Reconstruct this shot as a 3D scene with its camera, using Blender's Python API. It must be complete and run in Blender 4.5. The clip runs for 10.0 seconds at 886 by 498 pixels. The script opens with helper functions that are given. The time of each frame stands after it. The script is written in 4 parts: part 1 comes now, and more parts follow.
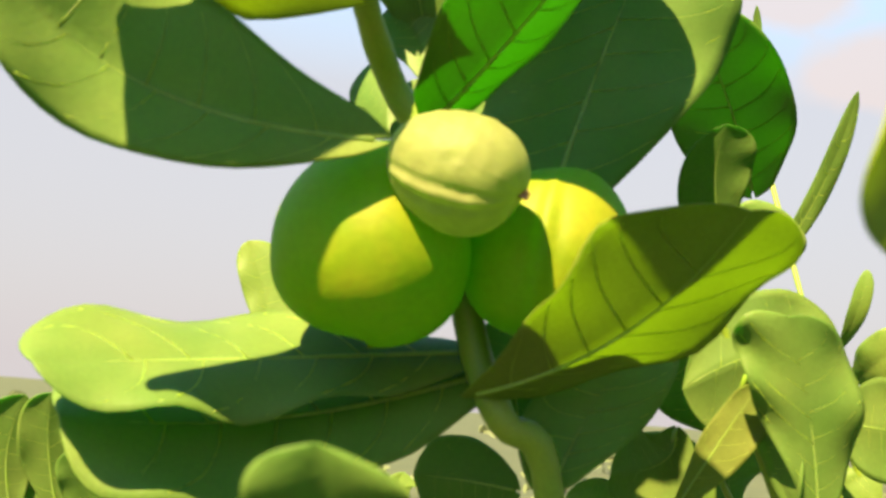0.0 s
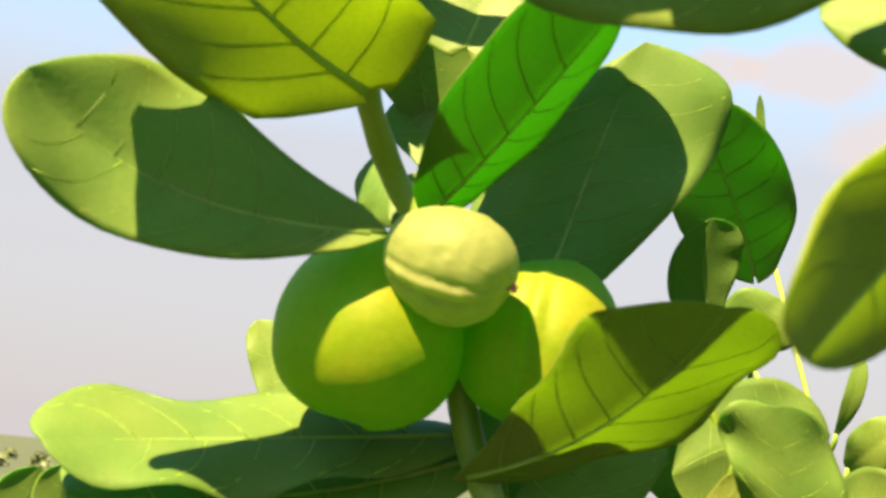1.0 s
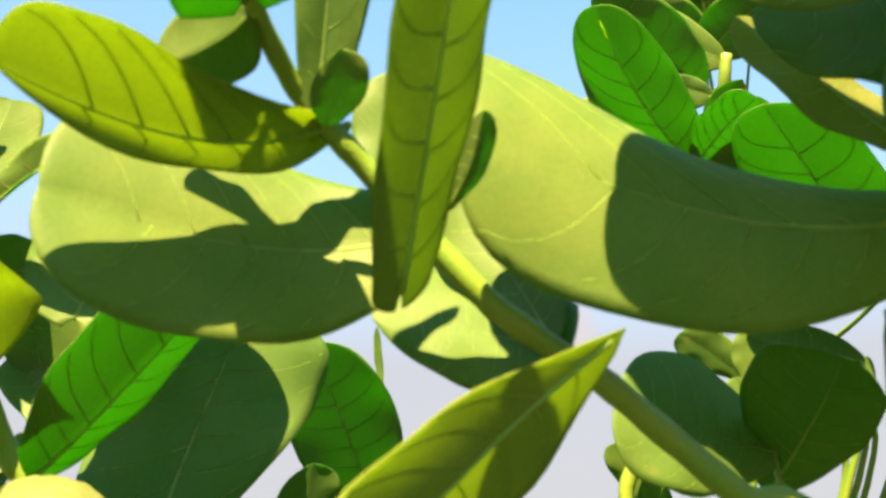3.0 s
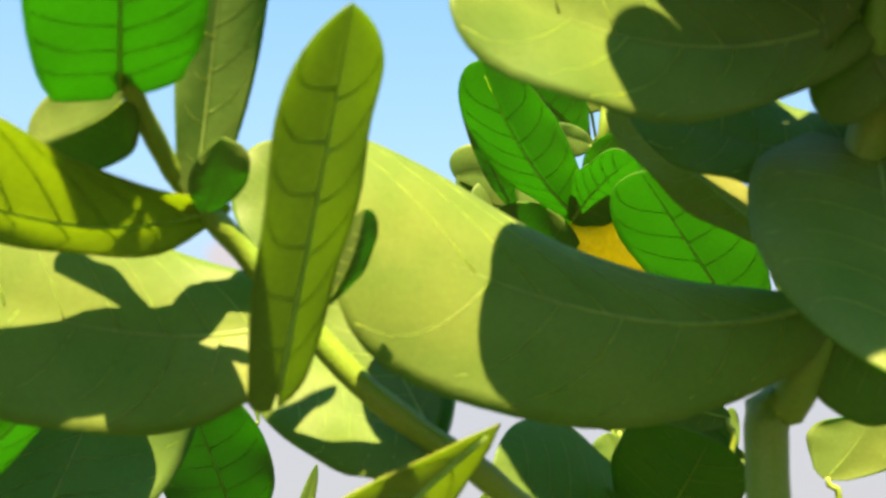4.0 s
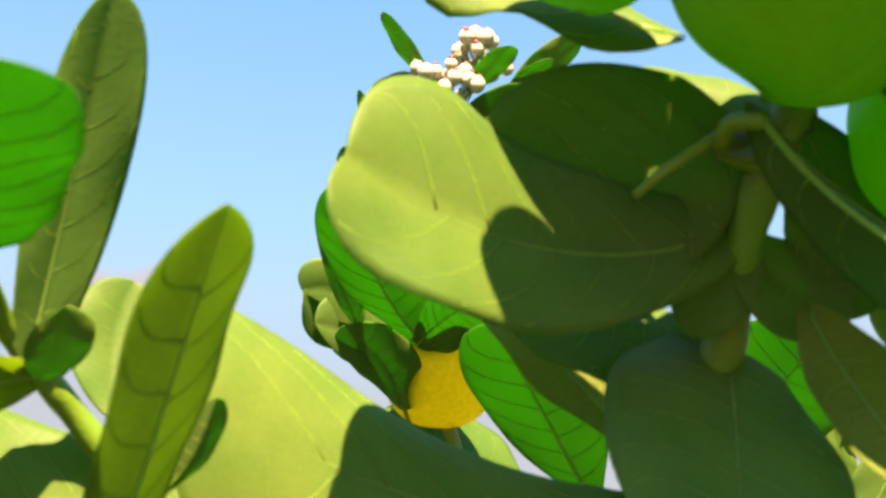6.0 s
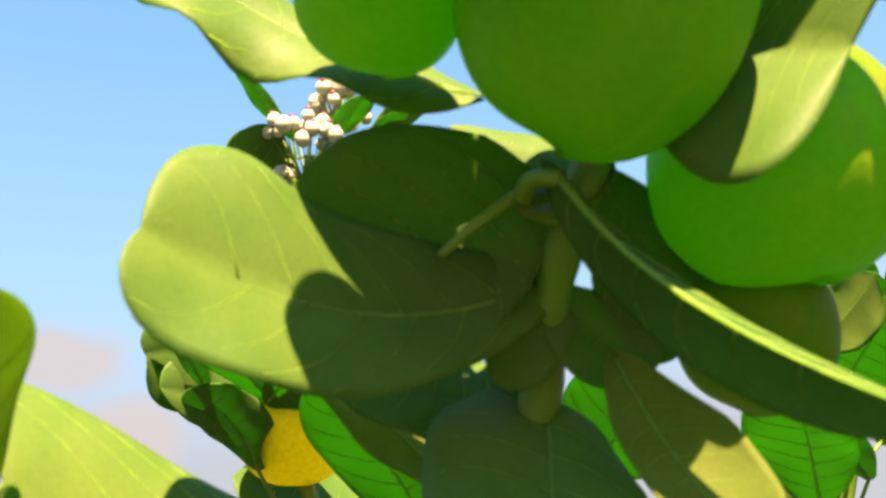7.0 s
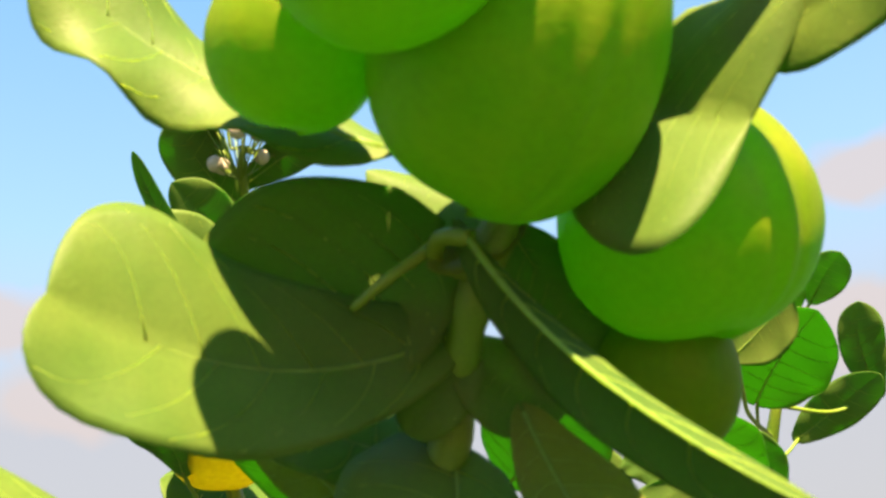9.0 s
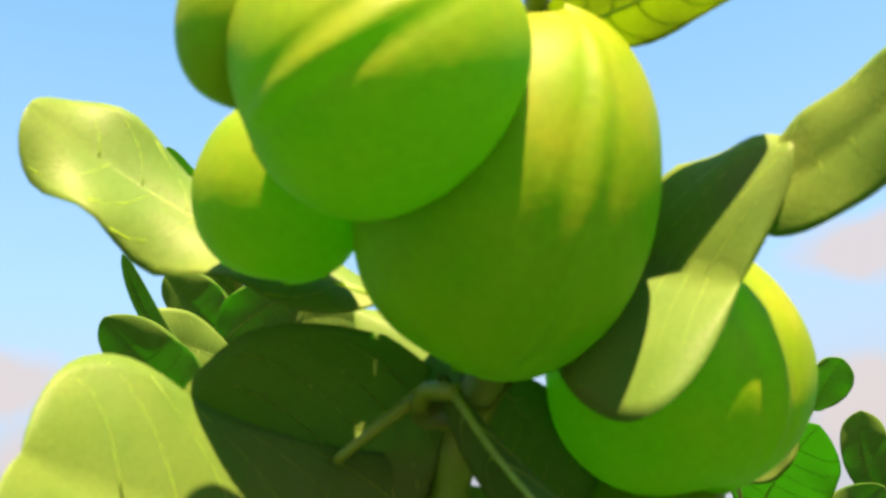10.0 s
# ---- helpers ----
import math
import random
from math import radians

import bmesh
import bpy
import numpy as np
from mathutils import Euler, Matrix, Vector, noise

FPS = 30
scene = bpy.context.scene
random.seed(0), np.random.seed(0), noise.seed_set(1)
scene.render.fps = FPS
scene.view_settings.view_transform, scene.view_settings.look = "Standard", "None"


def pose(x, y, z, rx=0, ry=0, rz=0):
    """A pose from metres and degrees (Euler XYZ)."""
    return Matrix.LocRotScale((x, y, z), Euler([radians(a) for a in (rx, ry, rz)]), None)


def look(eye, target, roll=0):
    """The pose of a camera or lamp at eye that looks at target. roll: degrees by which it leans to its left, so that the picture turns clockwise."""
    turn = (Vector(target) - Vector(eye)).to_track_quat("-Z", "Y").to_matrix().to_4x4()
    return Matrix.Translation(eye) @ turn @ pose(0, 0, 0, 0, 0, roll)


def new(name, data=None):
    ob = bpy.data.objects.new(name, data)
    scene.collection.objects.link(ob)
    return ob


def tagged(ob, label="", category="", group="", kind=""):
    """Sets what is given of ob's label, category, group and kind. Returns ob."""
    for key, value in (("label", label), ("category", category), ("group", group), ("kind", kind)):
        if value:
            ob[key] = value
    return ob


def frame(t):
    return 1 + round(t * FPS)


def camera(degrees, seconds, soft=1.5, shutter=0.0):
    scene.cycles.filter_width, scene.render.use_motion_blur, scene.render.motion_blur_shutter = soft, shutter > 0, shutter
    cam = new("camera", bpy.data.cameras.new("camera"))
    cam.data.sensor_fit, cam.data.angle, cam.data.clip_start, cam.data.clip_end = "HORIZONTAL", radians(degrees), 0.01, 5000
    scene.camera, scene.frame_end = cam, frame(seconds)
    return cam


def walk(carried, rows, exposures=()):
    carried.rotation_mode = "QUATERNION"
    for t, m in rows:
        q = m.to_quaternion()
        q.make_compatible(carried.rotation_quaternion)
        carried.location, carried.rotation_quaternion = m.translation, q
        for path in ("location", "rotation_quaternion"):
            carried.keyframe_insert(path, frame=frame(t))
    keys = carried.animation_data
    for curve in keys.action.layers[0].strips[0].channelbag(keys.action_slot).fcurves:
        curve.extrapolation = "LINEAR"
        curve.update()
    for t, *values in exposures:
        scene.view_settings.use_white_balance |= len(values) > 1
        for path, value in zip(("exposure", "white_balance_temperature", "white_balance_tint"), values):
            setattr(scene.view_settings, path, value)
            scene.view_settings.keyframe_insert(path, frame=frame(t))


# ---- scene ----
cam = camera(44.0, 10.0, soft=2.8)
PATH = [
    (0, look((0.0371, 0.0567, 0.0360), (0.0325, 1.0465, 0.1780), 4.39)),
    (0.5, look((0.0397, 0.0388, 0.0368), (0.0250, 1.0219, 0.2192), 5.29)),
    (1, look((0.0533, 0.0294, 0.0442), (0.0193, 1.0085, 0.2445), 5.61)),
    (1.5, look((0.0569, 0.0011, 0.0410), (0.0319, 0.9746, 0.2681), 6.33)),
    (2, look((0.0735, -0.0306, 0.0428), (0.1398, 0.9199, 0.3463), 5.35)),
    (2.5, look((0.0645, -0.0290, 0.0504), (0.2143, 0.8950, 0.4024), 5.76)),
    (3, look((0.0786, -0.0522, 0.0663), (0.3281, 0.8384, 0.4466), 0.24)),
    (3.2, look((0.0755, -0.0593, 0.0645), (0.3668, 0.8134, 0.4563), -0.80)),
    (4.5, look((0.0755, -0.0667, 0.1256), (0.4532, 0.7816, 0.4965), 0.12)),
    (5, look((0.0534, -0.0574, 0.1175), (0.4608, 0.7586, 0.5274), 1.17)),
    (5.2, look((0.0707, -0.0679, 0.1284), (0.4718, 0.7472, 0.5465), 1.27)),
    (6.3, look((0.0583, -0.0700, 0.1647), (0.5880, 0.6646, 0.5887), -2.36)),
    (6.5, look((0.0697, -0.0814, 0.1588), (0.6213, 0.6268, 0.5995), -4.78)),
    (7, look((0.0859, -0.0933, 0.1683), (0.6410, 0.6055, 0.6194), -5.02)),
    (7.5, look((0.0724, -0.0901, 0.1695), (0.6329, 0.5767, 0.6605), -4.54)),
    (8, look((0.0860, -0.1043, 0.1791), (0.6520, 0.5899, 0.6237), -5.18)),
    (8.5, look((0.0653, -0.0974, 0.1904), (0.6453, 0.5857, 0.6342), -3.70)),
    (9, look((0.0847, -0.1219, 0.2004), (0.6873, 0.5583, 0.6177), -5.68)),
    (9.5, look((0.0756, -0.1221, 0.2285), (0.6683, 0.5538, 0.6664), -3.82)),
    (10, look((0.0866, -0.1381, 0.2346), (0.6716, 0.5206, 0.7078), -4.81)),
]
walk(cam, PATH, ((0, 3.3), (2, 3.26), (4.5, 3.18), (6.5, 3.1), (10, 3.16)))
cam.data.dof.use_dof = True
cam.data.dof.focus_distance, cam.data.dof.aperture_fstop = 1.1, 14.0

# ---- world and sun ----
SUN_ELEVATION, SUN_AZIMUTH = 50.0, 209.0  # degrees; azimuth clockwise from +y
world = bpy.data.worlds.new("sky")
scene.world = world
world.use_nodes = True


def link(tree, a, b):
    tree.links.new(a, b)


def build_sky():
    t = world.node_tree
    t.nodes.clear()
    out = t.nodes.new("ShaderNodeOutputWorld")
    bg = t.nodes.new("ShaderNodeBackground")
    sky = t.nodes.new("ShaderNodeTexSky")
    sky.sky_type = "NISHITA"
    sky.sun_disc = False
    sky.sun_elevation = radians(SUN_ELEVATION)
    sky.sun_rotation = radians(SUN_AZIMUTH)
    sky.air_density, sky.dust_density, sky.ozone_density = 1.0, 0.5, 1.0
    bg.inputs["Strength"].default_value = 0.0218
    # haze that whitens the lower sky, and a few soft clouds
    way = t.nodes.new("ShaderNodeTexCoord")
    part = t.nodes.new("ShaderNodeSeparateXYZ")
    link(t, way.outputs["Generated"], part.inputs["Vector"])
    haze = ramp(t, part.outputs["Z"], [(0.02, (1, 1, 1)), (0.28, (0.9, 0.9, 0.9)), (0.44, (0.3, 0.3, 0.3)), (0.65, (0, 0, 0))]).outputs["Color"]
    blue = mixed(t, sky.outputs["Color"], (1.75, 2.25, 2.1), 1.0, "MULTIPLY")
    hazed = mixed(t, blue, (3.3, 3.02, 3.02), haze)
    # flat-bottomed puffs of fair-weather cloud, low in the sky: way to each and its breadth
    puffs = noise_node(t, 13.0, 6.0, way.outputs["Generated"])
    ragged = t.nodes.new("ShaderNodeMath")
    ragged.operation = "MULTIPLY_ADD"
    ragged.inputs[1].default_value, ragged.inputs[2].default_value = 1.6, -0.8
    link(t, puffs.outputs["Fac"], ragged.inputs[0])
    cloud = None
    for (cx, cy, cz), breadth in (((0.273, 0.890, 0.364), 0.062), ((0.333, 0.894, 0.300), 0.075), ((0.824, 0.382, 0.419), 0.07), ((0.847, 0.436, 0.303), 0.085),
                                  ((0.181, 0.913, 0.365), 0.042), ((-0.62, 0.70, 0.35), 0.09), ((-0.30, 0.90, 0.31), 0.06), ((0.93, 0.10, 0.36), 0.09)):
        gap = t.nodes.new("ShaderNodeVectorMath")
        gap.operation = "SUBTRACT"
        gap.inputs[1].default_value = (cx, cy, cz)
        link(t, way.outputs["Generated"], gap.inputs[0])
        tall = t.nodes.new("ShaderNodeVectorMath")
        tall.operation = "MULTIPLY"
        tall.inputs[1].default_value = (1 / breadth, 1 / breadth, 1.9 / breadth)
        link(t, gap.outputs["Vector"], tall.inputs[0])
        far = t.nodes.new("ShaderNodeVectorMath")
        far.operation = "LENGTH"
        link(t, tall.outputs["Vector"], far.inputs[0])
        rag = t.nodes.new("ShaderNodeMath")
        rag.operation = "ADD"
        link(t, far.outputs["Value"], rag.inputs[0])
        link(t, ragged.outputs["Value"], rag.inputs[1])
        one = ramp(t, rag.outputs["Value"], [(0.55, (0.85, 0.85, 0.85)), (1.0, (0, 0, 0))]).outputs["Color"]
        cloud = one if cloud is None else mixed(t, cloud, one, 1.0, "ADD")
    link(t, mixed(t, hazed, (4.1, 3.6, 3.5), cloud), bg.inputs["Color"])
    link(t, bg.outputs["Background"], out.inputs["Surface"])


sun = new("sun", bpy.data.lights.new("sun", "SUN"))
sun.data.energy, sun.data.angle, sun.data.color = 5.0, radians(0.55), (1.0, 0.665, 0.35)
_az, _el = radians(SUN_AZIMUTH), radians(SUN_ELEVATION)
SUN_WAY = Vector((math.sin(_az) * math.cos(_el), math.cos(_az) * math.cos(_el), math.sin(_el)))
sun.matrix_basis = look(SUN_WAY * 20, (0, 0, 0))


# ---- materials ----
def nodes_of(name):
    m = bpy.data.materials.new(name)
    m.use_nodes = True
    t = m.node_tree
    t.nodes.clear()
    return m, t, t.nodes.new("ShaderNodeOutputMaterial")


def noise_node(t, scale, detail=3.0, vector=None):
    n = t.nodes.new("ShaderNodeTexNoise")
    n.inputs["Scale"].default_value, n.inputs["Detail"].default_value = scale, detail
    if vector is not None:
        link(t, vector, n.inputs["Vector"])
    return n


def ramp(t, value, stops):
    r = t.nodes.new("ShaderNodeValToRGB")
    while len(r.color_ramp.elements) < len(stops):
        r.color_ramp.elements.new(0.5)
    for e, (p, c) in zip(r.color_ramp.elements, stops):
        e.position, e.color = p, (*c, 1)
    link(t, value, r.inputs["Fac"])
    return r


def mixed(t, a, b, fac, mode="MIX"):
    m = t.nodes.new("ShaderNodeMix")
    m.data_type, m.blend_type = "RGBA", mode
    for socket, v in ((m.inputs["Factor"], fac), (m.inputs["A"], a), (m.inputs["B"], b)):
        if hasattr(v, "is_output"):
            link(t, v, socket)
        elif isinstance(v, tuple):
            socket.default_value = (*v, 1)
        else:
            socket.default_value = v
    return m.outputs["Result"]


build_sky()


def leaf_material(name, dark, light, thin, gloss, rough, share):
    """A blade: matt skin with a waxy sheen, and light that passes through it."""
    m, t, out = nodes_of(name)
    geo = t.nodes.new("ShaderNodeTexCoord")
    info = t.nodes.new("ShaderNodeObjectInfo")
    big = noise_node(t, 28.0, 4.0, geo.outputs["Object"])
    small = noise_node(t, 420.0, 3.0, geo.outputs["Object"])
    base = ramp(t, big.outputs["Fac"], [(0.3, dark), (0.7, light)]).outputs["Color"]
    fine = ramp(t, small.outputs["Fac"], [(0.3, (0.93, 0.93, 0.93)), (0.7, (1.06, 1.06, 1.06))]).outputs["Color"]
    base = mixed(t, base, fine, 1.0, "MULTIPLY")
    tone = ramp(t, info.outputs["Random"], [(0.0, (0.86, 0.92, 0.9)), (1.0, (1.12, 1.06, 1.0))]).outputs["Color"]
    base = mixed(t, base, tone, 1.0, "MULTIPLY")
    # broad yellowing patches
    wide = noise_node(t, 11.0, 2.0, geo.outputs["Object"])
    patch = ramp(t, wide.outputs["Fac"], [(0.35, (0.90, 0.97, 1.0)), (0.68, (1.15, 1.04, 0.96))]).outputs["Color"]
    base = mixed(t, base, patch, 1.0, "MULTIPLY")
    # few brown blemishes
    spots = t.nodes.new("ShaderNodeTexVoronoi")
    spots.inputs["Scale"].default_value = 34.0
    link(t, geo.outputs["Object"], spots.inputs["Vector"])
    mask = ramp(t, spots.outputs["Distance"], [(0.05, (1, 1, 1)), (0.12, (0, 0, 0))]).outputs["Color"]
    pick = ramp(t, spots.outputs["Color"], [(0.74, (0, 0, 0)), (0.80, (0.6, 0.6, 0.6))]).outputs["Color"]
    mask = mixed(t, mask, pick, 1.0, "MULTIPLY")
    base = mixed(t, base, (0.17, 0.145, 0.03), mask)
    skin = t.nodes.new("ShaderNodeBsdfPrincipled")
    skin.inputs["Roughness"].default_value = rough
    skin.inputs["Specular IOR Level"].default_value = gloss
    link(t, base, skin.inputs["Base Color"])
    bump = t.nodes.new("ShaderNodeBump")
    bump.inputs["Strength"].default_value, bump.inputs["Distance"].default_value = 0.3, 0.0006
    mesh = t.nodes.new("ShaderNodeTexVoronoi")
    mesh.feature = "DISTANCE_TO_EDGE"
    mesh.inputs["Scale"].default_value = 260.0
    link(t, geo.outputs["Object"], mesh.inputs["Vector"])
    link(t, mesh.outputs["Distance"], bump.inputs["Height"])
    link(t, bump.outputs["Normal"], skin.inputs["Normal"])
    glow = t.nodes.new("ShaderNodeBsdfTranslucent")
    link(t, mixed(t, mixed(t, fine, tone, 1.0, "MULTIPLY"), thin, 1.0, "MULTIPLY"), glow.inputs["Color"])
    add = t.nodes.new("ShaderNodeMixShader")
    add.inputs["Fac"].default_value = share
    link(t, skin.outputs["BSDF"], add.inputs[1])
    link(t, glow.outputs["BSDF"], add.inputs[2])
    link(t, add.outputs["Shader"], out.inputs["Surface"])
    return m


def plain_material(name, dark, light, scale, rough, bump_size=0.0, fine=300.0, gloss=0.4, thin=None, speck=1.0, wall=0.43):
    m, t, out = nodes_of(name)
    geo = t.nodes.new("ShaderNodeTexCoord")
    big = noise_node(t, scale, 4.0, geo.outputs["Object"])
    small = noise_node(t, fine, 3.0, geo.outputs["Object"])
    base = ramp(t, big.outputs["Fac"], [(0.3, dark), (0.7, light)]).outputs["Color"]
    grain = ramp(t, small.outputs["Fac"], [(0.3, (1 - 0.12 * speck,) * 3), (0.7, (1 + 0.08 * speck,) * 3)]).outputs["Color"]
    base = mixed(t, base, grain, 1.0, "MULTIPLY")
    skin = t.nodes.new("ShaderNodeBsdfPrincipled")
    skin.inputs["Roughness"].default_value = rough
    skin.inputs["Specular IOR Level"].default_value = gloss
    link(t, base, skin.inputs["Base Color"])
    if bump_size:
        bump = t.nodes.new("ShaderNodeBump")
        bump.inputs["Strength"].default_value, bump.inputs["Distance"].default_value = 0.4, bump_size
        link(t, small.outputs["Fac"], bump.inputs["Height"])
        link(t, bump.outputs["Normal"], skin.inputs["Normal"])
    if thin is None:
        link(t, skin.outputs["BSDF"], out.inputs["Surface"])
        return m
    # an inflated hollow pod: its wall lets light through
    glow = t.nodes.new("ShaderNodeBsdfTranslucent")
    link(t, mixed(t, grain, thin, 1.0, "MULTIPLY"), glow.inputs["Color"])
    add = t.nodes.new("ShaderNodeMixShader")
    add.inputs["Fac"].default_value = wall
    link(t, skin.outputs["BSDF"], add.inputs[1])
    link(t, glow.outputs["BSDF"], add.inputs[2])
    link(t, add.outputs["Shader"], out.inputs["Surface"])
    return m


LEAF_TOP = leaf_material("leaf_top", (0.061, 0.120, 0.022), (0.090, 0.147, 0.032), (0.14, 0.54, 0.010), 0.13, 0.5, 0.36)
LEAF_UNDER = leaf_material("leaf_under", (0.056, 0.104, 0.022), (0.080, 0.128, 0.030), (0.18, 0.54, 0.012), 0.1, 0.65, 0.42)
OLIVE_TOP = leaf_material("old_leaf_top", (0.084, 0.122, 0.022), (0.112, 0.146, 0.032), (0.40, 0.58, 0.042), 0.15, 0.5, 0.46)
OLIVE_UNDER = leaf_material("old_leaf_under", (0.092, 0.122, 0.026), (0.120, 0.146, 0.036), (0.40, 0.58, 0.042), 0.1, 0.65, 0.50)
RIB = plain_material("leaf_rib", (0.14, 0.25, 0.06), (0.18, 0.28, 0.07), 60.0, 0.5, thin=(0.62, 0.88, 0.07), wall=0.52)
VEIN = plain_material("leaf_vein", (0.12, 0.22, 0.04), (0.16, 0.25, 0.05), 60.0, 0.55, thin=(0.70, 0.92, 0.07), wall=0.66)
STEM = plain_material("green_stem", (0.074, 0.165, 0.007), (0.12, 0.180, 0.012), 30.0, 0.5, 0.0006, 500.0)
FRUIT = plain_material("fruit_skin", (0.092, 0.152, 0.0020), (0.158, 0.172, 0.0070), 30.0, 0.55, 0.0006, 240.0, 0.15, (0.20, 0.72, 0.002), 0.5, 0.36)
PALE = plain_material("pale_fruit_skin", (0.12, 0.155, 0.046), (0.155, 0.185, 0.06), 40.0, 0.6, 0.0012, 110.0, 0.2, (0.3, 0.5, 0.1))
RIPE = plain_material("ripe_fruit_skin", (0.20, 0.22, 0.006), (0.27, 0.26, 0.009), 26.0, 0.5, 0.0006, 200.0, 0.2, (0.9, 0.85, 0.02), wall=0.5)
DRY = plain_material("dried_flower", (0.22, 0.12, 0.06), (0.30, 0.20, 0.11), 200.0, 0.8, 0.001, 400.0)
PETAL = plain_material("petal_white", (0.32, 0.32, 0.27), (0.38, 0.37, 0.32), 200.0, 0.6)
PURPLE = plain_material("petal_purple", (0.06, 0.012, 0.03), (0.12, 0.04, 0.06), 200.0, 0.6)
# Earth is kept dark and green to dim and tint the light bounced upwards.
EARTH = plain_material("low_bounce_earth", (0.012, 0.026, 0.008), (0.024, 0.038, 0.013), 1.2, 0.9, 0.02, 9.0)
SCRUB = plain_material("far_scrub", (0.05, 0.08, 0.03), (0.08, 0.11, 0.045), 2.0, 0.8)
# Paled towards grey: distance haze is put into the far tree's colour.
TWIG = plain_material("far_twig", (0.12, 0.11, 0.095), (0.16, 0.145, 0.125), 20.0, 0.8)


# ---- helpers for meshes ----
def mesh_object(name, verts, faces, materials, parent=None, at=(0, 0, 0), label="", slots=None):
    me = bpy.data.meshes.new(name)
    me.from_pydata(verts, [], faces)
    for m in materials:
        me.materials.append(m)
    if slots is not None:
        me.polygons.foreach_set("material_index", slots)
    me.polygons.foreach_set("use_smooth", [True] * len(me.polygons))
    me.update()
    ob = new(name, me)
    ob.parent = parent
    ob.location = at
    if label:
        tagged(ob, label)
    return ob


def tube(points, radii, sides=8, closed=True):
    """Rings round a line of points, with closed ends."""
    verts, faces = [], []
    up = Vector((0.31, 0.17, 0.93))
    for i, p in enumerate(points):
        a, b = points[max(i - 1, 0)], points[min(i + 1, len(points) - 1)]
        d = (b - a).normalized()
        s = d.cross(up)
        if s.length < 0.05:
            s = d.cross(Vector((1, 0, 0)))
        s.normalize()
        w = d.cross(s)
        for k in range(sides):
            q = 2 * math.pi * k / sides
            verts.append(p + radii[i] * (math.cos(q) * s + math.sin(q) * w))
    for i in range(len(points) - 1):
        for k in range(sides):
            a, b = i * sides + k, i * sides + (k + 1) % sides
            faces.append((a, b, b + sides, a + sides))
    if closed:
        faces.append(tuple(range(sides))[::-1])
        faces.append(tuple(range(len(verts) - sides, len(verts))))
    return verts, faces


def spline(points, n):
    """A smooth line through points (any dimension)."""
    p = [np.array(q, float) for q in points]
    p = [2 * p[0] - p[1]] + p + [2 * p[-1] - p[-2]]
    res = []
    for i in range(1, len(p) - 2):
        for k in range(n):
            u = k / n
            res.append(0.5 * (2 * p[i] + (p[i + 1] - p[i - 1]) * u + (2 * p[i - 1] - 5 * p[i] + 4 * p[i + 1] - p[i + 2]) * u * u
                              + (3 * p[i] - p[i - 1] - 3 * p[i + 1] + p[i + 2]) * u ** 3))
    res.append(p[-2])
    return res


GROUND_Z = -1.15


def plant(name, x, y, label, category="shrub"):
    ob = new(name)
    ob.empty_display_size = 0.05
    ob.location = (x, y, GROUND_Z)
    return tagged(ob, label, category)


def outline(s, widest, lobe, blunt=3.2):
    if s < widest:
        return lobe + (1 - lobe) * math.sin(s / widest * math.pi / 2) ** 1.05
    k = min((s - widest) / (1 - widest), 1.0)
    return max((1 - k ** blunt) ** 0.55, 0.012)


leaf_count = [0]


